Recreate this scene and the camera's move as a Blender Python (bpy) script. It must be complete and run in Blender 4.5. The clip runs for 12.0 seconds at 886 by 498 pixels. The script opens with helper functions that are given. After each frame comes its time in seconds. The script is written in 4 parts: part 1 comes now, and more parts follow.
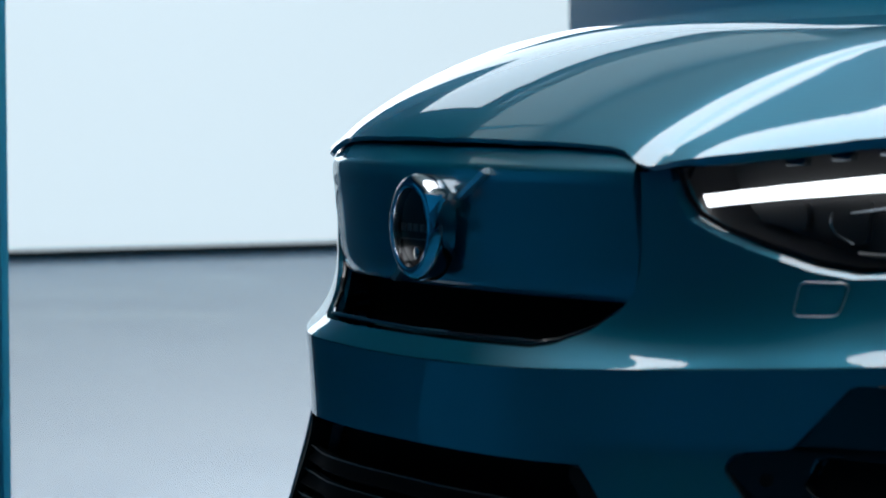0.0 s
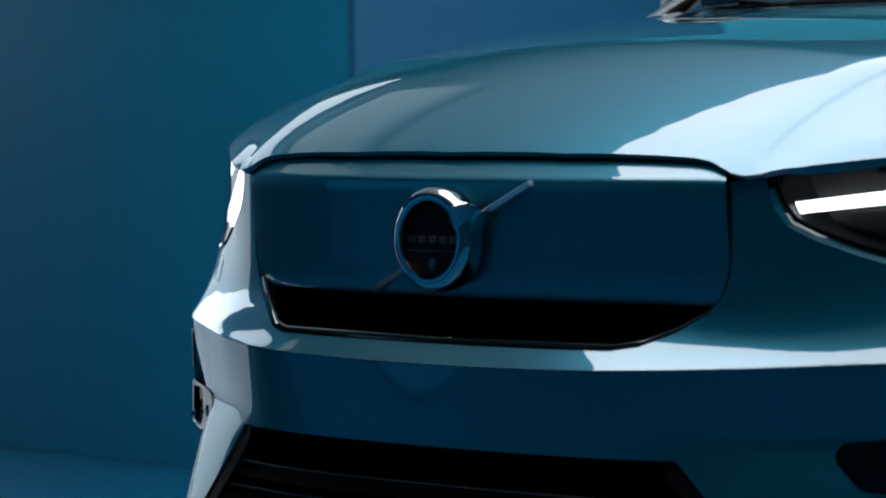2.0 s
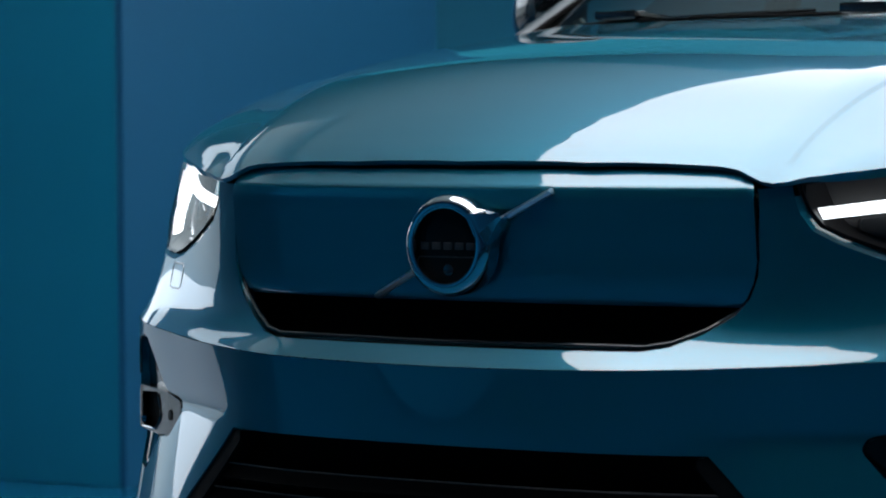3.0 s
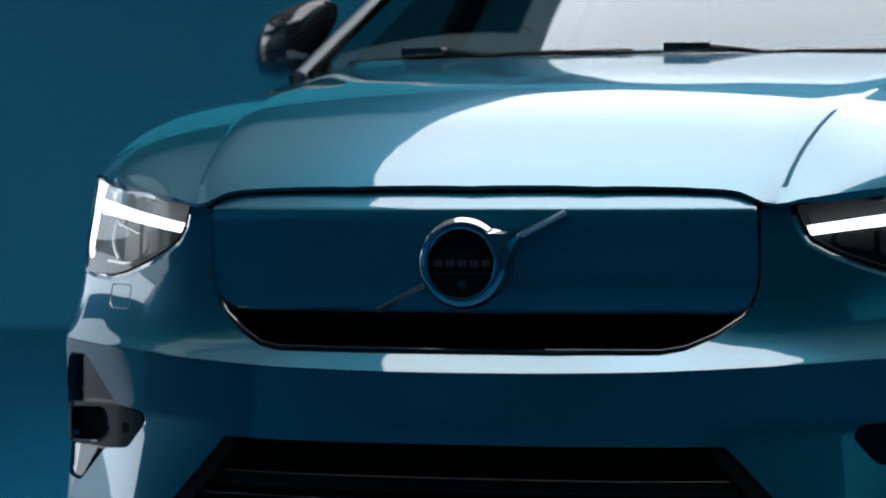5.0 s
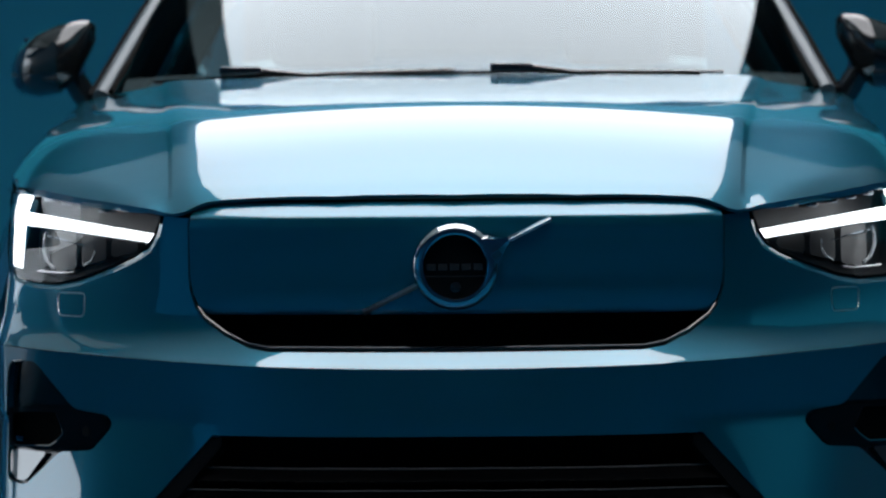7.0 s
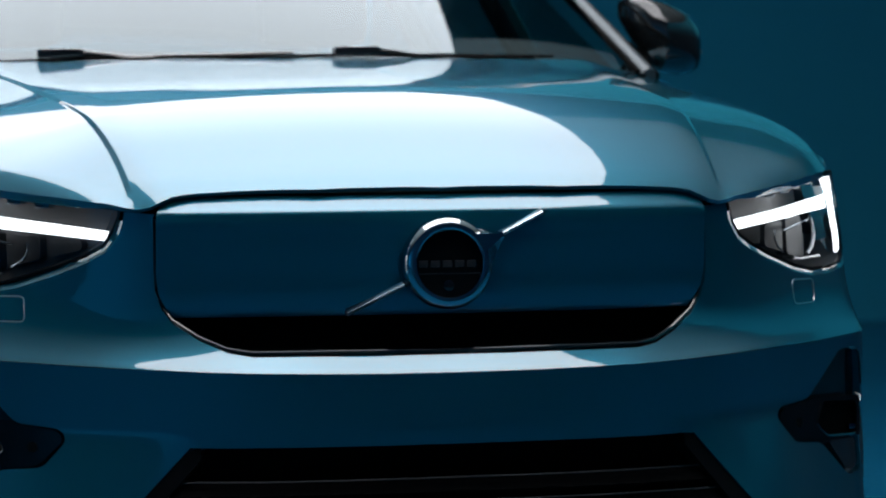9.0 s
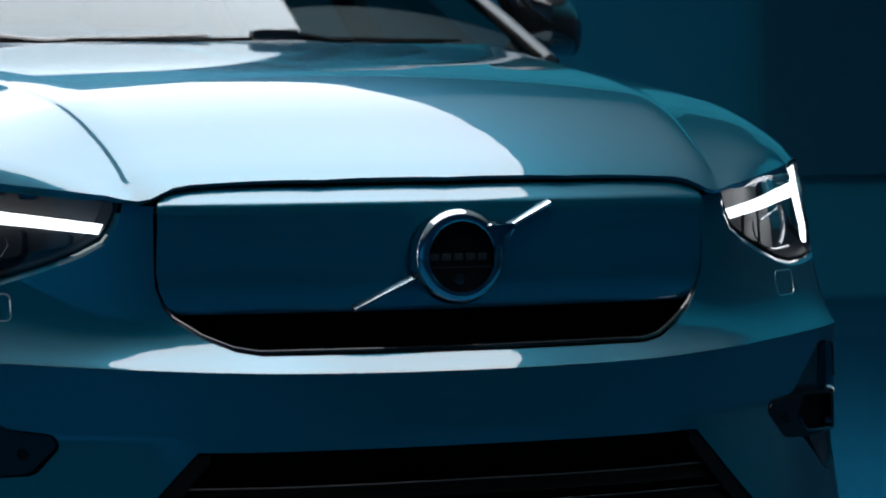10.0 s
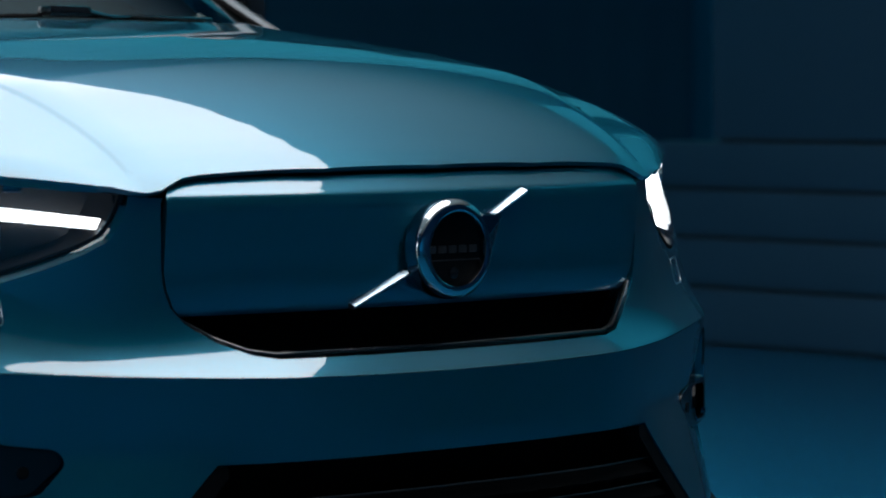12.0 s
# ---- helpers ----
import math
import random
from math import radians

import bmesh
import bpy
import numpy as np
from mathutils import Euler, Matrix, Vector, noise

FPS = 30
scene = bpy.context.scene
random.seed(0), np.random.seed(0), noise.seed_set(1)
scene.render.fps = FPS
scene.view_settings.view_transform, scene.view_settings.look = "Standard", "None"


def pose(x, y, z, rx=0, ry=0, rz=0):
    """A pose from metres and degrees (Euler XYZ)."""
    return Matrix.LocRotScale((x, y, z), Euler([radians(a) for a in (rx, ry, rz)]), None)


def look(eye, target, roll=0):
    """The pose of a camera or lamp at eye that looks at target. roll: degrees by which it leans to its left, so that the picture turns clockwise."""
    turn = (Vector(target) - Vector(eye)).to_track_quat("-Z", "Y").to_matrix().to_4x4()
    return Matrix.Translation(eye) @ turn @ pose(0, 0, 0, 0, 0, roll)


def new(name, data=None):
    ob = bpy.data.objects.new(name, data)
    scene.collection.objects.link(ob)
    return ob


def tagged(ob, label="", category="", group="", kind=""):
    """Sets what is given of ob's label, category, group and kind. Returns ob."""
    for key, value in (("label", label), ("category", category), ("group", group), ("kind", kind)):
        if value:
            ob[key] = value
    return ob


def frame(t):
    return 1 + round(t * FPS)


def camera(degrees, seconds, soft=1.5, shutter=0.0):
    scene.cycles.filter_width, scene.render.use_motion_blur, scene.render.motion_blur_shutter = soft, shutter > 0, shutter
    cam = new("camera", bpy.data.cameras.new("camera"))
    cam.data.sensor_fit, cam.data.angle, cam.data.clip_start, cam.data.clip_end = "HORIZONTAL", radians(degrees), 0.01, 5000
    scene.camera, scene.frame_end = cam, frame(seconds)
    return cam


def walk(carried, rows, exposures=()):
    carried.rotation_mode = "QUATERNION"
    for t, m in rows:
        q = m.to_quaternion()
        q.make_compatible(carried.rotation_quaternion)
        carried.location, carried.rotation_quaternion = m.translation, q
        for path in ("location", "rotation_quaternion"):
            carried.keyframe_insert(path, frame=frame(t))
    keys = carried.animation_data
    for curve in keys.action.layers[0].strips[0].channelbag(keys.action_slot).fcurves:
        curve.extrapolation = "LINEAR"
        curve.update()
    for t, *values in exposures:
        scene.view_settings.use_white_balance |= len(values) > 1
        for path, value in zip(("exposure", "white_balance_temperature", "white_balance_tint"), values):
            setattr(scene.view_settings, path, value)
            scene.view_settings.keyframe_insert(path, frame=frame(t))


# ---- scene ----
cam = camera(14.962, 12.0, soft=2.0)
cam.data.dof.use_dof = True
cam.data.dof.focus_distance = 5.0
cam.data.dof.aperture_fstop = 6.8
walk(cam, [
    (0.0, look((4.0337, -1.9339, 0.9499), (-0.4525, 0.2599, 0.7022), -0.306)),
    (0.5, look((3.8357, -2.2865, 0.9507), (-0.4318, 0.3075, 0.7059), -0.350)),
    (1.5, look((3.4060, -2.9765, 0.9360), (-0.3364, 0.3321, 0.7185), -0.396)),
    (2.5, look((2.9499, -3.5988, 0.9407), (-0.2162, 0.2654, 0.7323), -0.374)),
    (3.0, look((2.6886, -3.8988, 0.9490), (-0.1541, 0.2092, 0.7417), -0.356)),
    (5.0, look((1.5535, -4.9603, 0.9612), (0.0323, -0.2006, 0.7860), -0.412)),
    (5.5, look((1.2363, -5.1481, 0.9581), (0.0404, -0.2960, 0.7930), -0.414)),
    (6.5, look((0.4658, -5.4756, 0.9484), (0.0175, -0.4979, 0.8003), -0.449)),
    (7.0, look((0.0825, -5.5550, 0.9375), (-0.0099, -0.5577, 0.8015), -0.469)),
    (9.5, look((-1.6195, -4.8650, 0.9778), (-0.0576, -0.1194, 0.7791), -0.526)),
    (10.5, look((-2.3022, -4.3717, 0.9814), (0.0015, 0.0605, 0.7618), -0.451)),
    (11.0, look((-2.6328, -4.0974, 0.9848), (0.0475, 0.1172, 0.7549), -0.402)),
    (12.0, look((-3.1813, -3.5464, 0.9990), (0.1415, 0.1811, 0.7450), -0.261)),
])

# ---- world and lights ----
world = bpy.data.worlds.new("studio_dark")
scene.world = world
world.use_nodes = True
world.node_tree.nodes["Background"].inputs[0].default_value = (0.0, 0.012, 0.025, 1)
world.node_tree.nodes["Background"].inputs[1].default_value = 0.35
scene.view_settings.exposure = 0.0


# ---- materials ----
def mat(name, color, rough=0.5, metal=0.0, coat=0.0, grain=0.0, grain_scale=40.0, bump=0.0, bump_scale=200.0,
        emit=None, emit_strength=0.0, ior=1.5, coat_rough=0.02, transmission=0.0, rough_var=0.0):
    m = bpy.data.materials.new(name)
    m.use_nodes = True
    nt = m.node_tree
    b = nt.nodes["Principled BSDF"]
    b.inputs["Base Color"].default_value = (*color, 1)
    b.inputs["Roughness"].default_value = rough
    b.inputs["Metallic"].default_value = metal
    b.inputs["IOR"].default_value = ior
    b.inputs["Coat Weight"].default_value = coat
    b.inputs["Coat Roughness"].default_value = coat_rough
    b.inputs["Transmission Weight"].default_value = transmission
    if emit:
        b.inputs["Emission Color"].default_value = (*emit, 1)
        b.inputs["Emission Strength"].default_value = emit_strength
    if grain or bump or rough_var:
        tc = nt.nodes.new("ShaderNodeTexCoord")
        n1 = nt.nodes.new("ShaderNodeTexNoise")
        n1.inputs["Scale"].default_value = grain_scale
        n1.inputs["Detail"].default_value = 6
        n2 = nt.nodes.new("ShaderNodeTexNoise")
        n2.inputs["Scale"].default_value = bump_scale
        n2.inputs["Detail"].default_value = 3
        nt.links.new(tc.outputs["Object"], n1.inputs["Vector"])
        nt.links.new(tc.outputs["Object"], n2.inputs["Vector"])
        if grain:
            ramp = nt.nodes.new("ShaderNodeMix")
            ramp.data_type = "RGBA"
            ramp.inputs["A"].default_value = (*[c * (1 - grain) for c in color], 1)
            ramp.inputs["B"].default_value = (*[min(1, c * (1 + grain)) for c in color], 1)
            nt.links.new(n1.outputs["Fac"], ramp.inputs["Factor"])
            nt.links.new(ramp.outputs["Result"], b.inputs["Base Color"])
        if rough_var:
            mr = nt.nodes.new("ShaderNodeMapRange")
            mr.inputs["To Min"].default_value = max(0, rough - rough_var)
            mr.inputs["To Max"].default_value = min(1, rough + rough_var)
            nt.links.new(n1.outputs["Fac"], mr.inputs["Value"])
            nt.links.new(mr.outputs["Result"], b.inputs["Roughness"])
        if bump:
            bp = nt.nodes.new("ShaderNodeBump")
            bp.inputs["Strength"].default_value = bump
            bp.inputs["Distance"].default_value = 0.002
            nt.links.new(n2.outputs["Fac"], bp.inputs["Height"])
            nt.links.new(bp.outputs["Normal"], b.inputs["Normal"])
    return m


PAINT = mat("teal_car_paint", (0.0015, 0.101, 0.158), 0.38, 0.62, 1.0, grain=0.05, grain_scale=1500)
PAINT.node_tree.nodes["Principled BSDF"].inputs["Coat IOR"].default_value = 1.9
PAINT.node_tree.nodes["Principled BSDF"].inputs["Specular Tint"].default_value = (0.24, 0.58, 0.77, 1)
PILLAR = mat("pillar_paint", (0.07, 0.085, 0.095), 0.45, 0.3, 0.1)
GLOSS_BLACK = mat("gloss_black_plastic", (0.006, 0.007, 0.008), 0.08, 0, 0.6)
MATT_BLACK = mat("grained_black_plastic", (0.004, 0.0045, 0.005), 0.5, bump=0.25, bump_scale=900)
GAP_BLACK = mat("rubber_seal_black", (0.003, 0.003, 0.003), 0.85, bump=0.1)
CHROME = mat("polished_chrome", (0.50, 0.54, 0.57), 0.09, 1.0)
DARK_CHROME = mat("dark_chrome", (0.13, 0.15, 0.17), 0.14, 1.0)
BAR_METAL = mat("brushed_bar_metal", (0.50, 0.60, 0.66), 0.28, 1.0)
SATIN = mat("satin_silver", (0.45, 0.46, 0.48), 0.3, 1.0)


def thin_glass(name, tint, ior, sheen=(1.0, 1.0, 1.0)):
    m = bpy.data.materials.new(name)
    m.use_nodes = True
    nt = m.node_tree
    nt.nodes.clear()
    out = nt.nodes.new("ShaderNodeOutputMaterial")
    mix = nt.nodes.new("ShaderNodeMixShader")
    fr = nt.nodes.new("ShaderNodeFresnel")
    fr.inputs["IOR"].default_value = ior
    tr = nt.nodes.new("ShaderNodeBsdfTransparent")
    tr.inputs["Color"].default_value = (*tint, 1)
    gl = nt.nodes.new("ShaderNodeBsdfGlossy")
    gl.inputs["Roughness"].default_value = 0.0
    gl.inputs["Color"].default_value = (*sheen, 1)
    nt.links.new(fr.outputs[0], mix.inputs[0])
    nt.links.new(tr.outputs[0], mix.inputs[1])
    nt.links.new(gl.outputs[0], mix.inputs[2])
    nt.links.new(mix.outputs[0], out.inputs["Surface"])
    return m


GLASS = thin_glass("windscreen_glass", (0.42, 0.58, 0.57), 2.0, (0.86, 0.96, 1.0))
LENS = thin_glass("headlamp_lens", (0.92, 0.94, 0.96), 1.5)
LENS_DARK = mat("indicator_glass", (0.008, 0.009, 0.011), 0.30, 0, 0.05)
LAMP_GREY = mat("lamp_reflector", (0.004, 0.0045, 0.005), 0.4, 0.0)
DULL_METAL = mat("dull_emblem_metal", (0.045, 0.047, 0.05), 0.4, 0.6)
FIN_BLACK = mat("gloss_dark_fin", (0.004, 0.006, 0.007), 0.05, 0.0, 1.0)
FIN_BLACK.node_tree.nodes["Principled BSDF"].inputs["Coat IOR"].default_value = 1.9
DUCT_BLACK = mat("duct_black_plastic", (0.0025, 0.003, 0.0035), 0.14, 0, 0.15)
DISC_BLACK = mat("smoked_black_disc", (0.004, 0.0045, 0.005), 0.3, 0, 0.1)
SLAT_EDGE = mat("slat_edge_grey", (0.022, 0.025, 0.027), 0.45, 0.3)
SLAT_BLACK = mat("satin_black_slat", (0.0012, 0.0012, 0.0014), 0.7)
LAMP_WHITE = mat("lamp_light_guide", (0.9, 0.9, 0.9), 0.3, emit=(0.93, 0.97, 1.0), emit_strength=2.6)
LAMP_DARK = mat("lamp_housing", (0.0025, 0.0025, 0.003), 0.5, 0.0, bump=0.1)
TYRE = mat("tyre_rubber", (0.012, 0.012, 0.013), 0.75, bump=0.4, bump_scale=300)
INTERIOR = mat("cabin_trim", (0.007, 0.012, 0.014), 0.7, grain=0.3, grain_scale=60)
FLOOR = mat("studio_floor_paint", (0.004, 0.095, 0.195), 0.24, grain=0.12, grain_scale=1.3, rough_var=0.06, bump=0.05, bump_scale=60)
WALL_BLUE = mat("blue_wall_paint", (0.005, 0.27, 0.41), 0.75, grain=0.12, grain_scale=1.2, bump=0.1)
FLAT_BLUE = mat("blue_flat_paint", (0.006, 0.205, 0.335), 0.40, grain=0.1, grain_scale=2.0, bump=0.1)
FLAT_SHADED = mat("shaded_flat_paint", (0.003, 0.105, 0.225), 0.6, grain=0.1, grain_scale=2.0, bump=0.1)
STAIR_BLUE = mat("stage_stair_paint", (0.003, 0.042, 0.085), 0.6, grain=0.12, grain_scale=1.5, bump=0.1)
# Darker copy of the wall paint: shade put into unseen wall and ceiling.
WALL_SHADED = mat("shaded_wall_paint", (0.006, 0.10, 0.23), 0.8, grain=0.2, grain_scale=1.5, bump=0.1)
BLACK_CLOTH = mat("black_cloth", (0.005, 0.013, 0.018), 0.95, grain=0.3, grain_scale=200, bump=0.3)
DRAPE = mat("navy_drape_cloth", (0.009, 0.14, 0.23), 0.95, grain=0.25, grain_scale=90, bump=0.3)
SOFTBOX_WHITE = mat("softbox_diffuser", (0.8, 0.8, 0.8), 0.6, emit=(0.955, 0.955, 0.99), emit_strength=4.5)
nt = SOFTBOX_WHITE.node_tree
tc = nt.nodes.new("ShaderNodeTexCoord")
sep = nt.nodes.new("ShaderNodeSeparateXYZ")
along = nt.nodes.new("ShaderNodeMapRange")
along.inputs["From Min"].default_value = -3.8
along.inputs["From Max"].default_value = 3.8
ramp = nt.nodes.new("ShaderNodeValToRGB")
ramp.color_ramp.interpolation = "EASE"
for place, level in ((0.33, 0.90), (0.5, 0.70), (0.63, 0.74), (0.76, 0.77)):
    ramp.color_ramp.elements.new(place).color = (level, level, level, 1)
ramp.color_ramp.elements[0].position = 0.20
ramp.color_ramp.elements[0].color = (1, 1, 1, 1)
ramp.color_ramp.elements[-1].color = (0.50, 0.50, 0.50, 1)
gain = nt.nodes.new("ShaderNodeMath")
gain.operation = "MULTIPLY"
gain.inputs[1].default_value = 5.0
nt.links.new(tc.outputs["Object"], sep.inputs[0])
nt.links.new(sep.outputs["Y"], along.inputs["Value"])
nt.links.new(along.outputs["Result"], ramp.inputs["Fac"])
nt.links.new(ramp.outputs["Color"], gain.inputs[0])
nt.links.new(gain.outputs[0], nt.nodes["Principled BSDF"].inputs["Emission Strength"])
PANEL_WHITE = mat("light_wall_diffuser", (0.4, 0.4, 0.4), 0.6, emit=(0.72, 0.87, 0.955), emit_strength=0.88)
PANEL_BOOSTED = mat("light_wall_boosted", (0.8, 0.8, 0.8), 0.6, emit=(0.80, 0.90, 1.0), emit_strength=2.9)
PANEL_UPPER = mat("light_wall_upper", (0.8, 0.8, 0.8), 0.6, emit=(0.76, 0.88, 0.97), emit_strength=1.6)
PANEL_DIM = mat("light_wall_fading_end", (0.6, 0.6, 0.6), 0.6, emit=(0.70, 0.92, 1.0), emit_strength=0.42)
# The scrim's light is put into the cloth as glow that fades outwards.
SCRIM = mat("glowing_grey_scrim", (0.10, 0.14, 0.15), 0.9, emit=(0.74, 0.94, 1.0), emit_strength=0.5, bump=0.1)
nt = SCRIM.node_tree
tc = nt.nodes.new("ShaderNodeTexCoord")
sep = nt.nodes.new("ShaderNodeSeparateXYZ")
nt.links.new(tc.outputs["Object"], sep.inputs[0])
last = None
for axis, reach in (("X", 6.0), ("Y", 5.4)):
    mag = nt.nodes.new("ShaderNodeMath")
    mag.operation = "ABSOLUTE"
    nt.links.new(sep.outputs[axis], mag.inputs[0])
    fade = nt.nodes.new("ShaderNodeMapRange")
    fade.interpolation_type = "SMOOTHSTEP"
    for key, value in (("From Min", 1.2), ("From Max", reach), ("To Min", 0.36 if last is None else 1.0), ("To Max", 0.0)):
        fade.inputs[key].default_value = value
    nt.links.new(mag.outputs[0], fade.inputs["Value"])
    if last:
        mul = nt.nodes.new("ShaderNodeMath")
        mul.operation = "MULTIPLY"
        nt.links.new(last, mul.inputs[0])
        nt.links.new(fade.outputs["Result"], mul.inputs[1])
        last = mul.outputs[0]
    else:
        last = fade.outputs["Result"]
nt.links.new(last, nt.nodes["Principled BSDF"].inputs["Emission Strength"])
# Added cloths glow themselves, to brighten reflections in bonnet and bumper.
HEADER_GLOW = mat("header_glow_blue", (0.02, 0.20, 0.28), 0.9, emit=(0.06, 0.62, 0.85), emit_strength=0.28, grain=0.15, grain_scale=2.0, bump=0.1)
EAST_GLOW = mat("east_glow_blue", (0.02, 0.20, 0.28), 0.9, emit=(0.05, 0.60, 0.85), emit_strength=0.6, grain=0.15, grain_scale=2.0, bump=0.1)
nt = EAST_GLOW.node_tree
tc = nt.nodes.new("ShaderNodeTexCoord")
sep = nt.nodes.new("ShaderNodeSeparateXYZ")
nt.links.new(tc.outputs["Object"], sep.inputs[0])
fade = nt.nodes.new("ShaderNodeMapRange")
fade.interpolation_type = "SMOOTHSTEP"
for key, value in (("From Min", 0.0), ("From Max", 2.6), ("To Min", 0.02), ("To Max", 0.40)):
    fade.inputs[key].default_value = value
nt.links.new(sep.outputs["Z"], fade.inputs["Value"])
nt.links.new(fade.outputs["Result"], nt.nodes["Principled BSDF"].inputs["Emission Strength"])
# Glow rises towards the west end, to brighten the grille panel's reflection.
SOUTH_GLOW = mat("south_glow_blue", (0.006, 0.12, 0.26), 0.9, emit=(0.01, 0.42, 0.95), emit_strength=0.2, grain=0.15, grain_scale=2.0, bump=0.1)
nt = SOUTH_GLOW.node_tree
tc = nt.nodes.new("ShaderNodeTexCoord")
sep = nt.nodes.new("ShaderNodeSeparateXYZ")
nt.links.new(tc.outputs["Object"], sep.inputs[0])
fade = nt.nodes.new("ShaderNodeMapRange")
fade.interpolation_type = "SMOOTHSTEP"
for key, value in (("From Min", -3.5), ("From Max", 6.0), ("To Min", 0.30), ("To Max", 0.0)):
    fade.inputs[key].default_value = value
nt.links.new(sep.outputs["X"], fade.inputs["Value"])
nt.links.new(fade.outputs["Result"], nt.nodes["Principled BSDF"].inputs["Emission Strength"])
SIDE_SCRIM = mat("glowing_side_scrim", (0.5, 0.5, 0.5), 0.9, emit=(0.82, 1.0, 1.0), emit_strength=0.3, bump=0.1)
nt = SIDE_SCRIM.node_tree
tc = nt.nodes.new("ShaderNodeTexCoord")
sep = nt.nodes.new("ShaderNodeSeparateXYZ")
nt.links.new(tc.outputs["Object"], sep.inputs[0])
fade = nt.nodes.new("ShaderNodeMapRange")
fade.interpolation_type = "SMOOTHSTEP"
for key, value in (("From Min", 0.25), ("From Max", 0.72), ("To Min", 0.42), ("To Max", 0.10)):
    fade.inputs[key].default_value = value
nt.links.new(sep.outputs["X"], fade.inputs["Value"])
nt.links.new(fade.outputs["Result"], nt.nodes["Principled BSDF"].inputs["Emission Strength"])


FLOOR.node_tree.nodes["Principled BSDF"].inputs["Specular IOR Level"].default_value = 0.30
for m in (SLAT_BLACK, GAP_BLACK, MATT_BLACK, DISC_BLACK):
    m.node_tree.nodes["Principled BSDF"].inputs["Specular IOR Level"].default_value = 0.05


# ---- mesh helpers ----
def link(name, me, material, parent=None, label=""):
    if material:
        me.materials.append(material)
    ob = new(name, me)
    if parent:
        ob.parent = parent
    if label:
        tagged(ob, label)
    return ob


def part(name, bm, material, parent=None, label="", smooth=True):
    me = bpy.data.meshes.new(name)
    bm.normal_update()
    if smooth:
        for f in bm.faces:
            f.smooth = True
    bm.to_mesh(me)
    bm.free()
    if smooth:
        me.set_sharp_from_angle(angle=radians(35))
    return link(name, me, material, parent, label)


def box(bm, lo, hi, bevel=0.0, m=None):
    v = bmesh.ops.create_cube(bm, size=1)["verts"]
    lo, hi = Vector(lo), Vector(hi)
    for p in v:
        p.co = Vector([lo[i] + (p.co[i] + 0.5) * (hi[i] - lo[i]) for i in range(3)])
    if bevel:
        r = bmesh.ops.bevel(bm, geom=list({e for p in v for e in p.link_edges}), offset=bevel, segments=2, affect="EDGES", profile=0.6)
        v = r["verts"]
    if m:
        bmesh.ops.transform(bm, matrix=m, verts=list({p for p in bm.verts if p in set(v)}))
    return bm


def curve1(points):
    """Smooth curve through (x, y) points."""
    xs = [p[0] for p in points]
    ys = [p[1] for p in points]
    n = len(xs)
    h = [xs[i + 1] - xs[i] for i in range(n - 1)]
    s = [(ys[i + 1] - ys[i]) / h[i] for i in range(n - 1)]
    d = [s[0]] + [(s[i - 1] * h[i] + s[i] * h[i - 1]) / (h[i - 1] + h[i]) for i in range(1, n - 1)] + [s[-1]]

    def f(x):
        if x <= xs[0]:
            return ys[0] + d[0] * (x - xs[0])
        if x >= xs[-1]:
            return ys[-1] + d[-1] * (x - xs[-1])
        i = max(k for k in range(n - 1) if xs[k] <= x)
        t = (x - xs[i]) / h[i]
        a, b = t * t * (3 - 2 * t), t * (1 - t)
        return ys[i] * (1 - a) + ys[i + 1] * a + h[i] * b * (d[i] * (1 - t) - d[i + 1] * t)
    return f


def smooth(a, b, x):
    t = min(1, max(0, (x - a) / (b - a)))
    return t * t * (3 - 2 * t)


def inside(p, poly):
    x, y = p
    c = False
    for (x1, y1), (x2, y2) in zip(poly, poly[1:] + poly[:1]):
        if (y1 > y) != (y2 > y) and x < (x2 - x1) * (y - y1) / (y2 - y1) + x1:
            c = not c
    return c


def dense(poly, step):
    out = []
    for a, b in zip(poly, poly[1:] + poly[:1]):
        a, b = Vector(a), Vector(b)
        k = max(1, int((b - a).length / step))
        out += [tuple(a.lerp(b, i / k)) for i in range(k)]
    return out


def rounded(poly, r, seg=5):
    """Polygon with its corners rounded."""
    out = []
    n = len(poly)
    for i in range(n):
        p, a, b = Vector(poly[i]), Vector(poly[i - 1]), Vector(poly[(i + 1) % n])
        ra = min(r, (a - p).length * 0.45)
        rb = min(r, (b - p).length * 0.45)
        s, e = p + (a - p).normalized() * ra, p + (b - p).normalized() * rb
        for k in range(seg + 1):
            t = k / seg
            out.append(tuple((1 - t) ** 2 * s + 2 * t * (1 - t) * p + t * t * e))
    return out


from mathutils.geometry import delaunay_2d_cdt


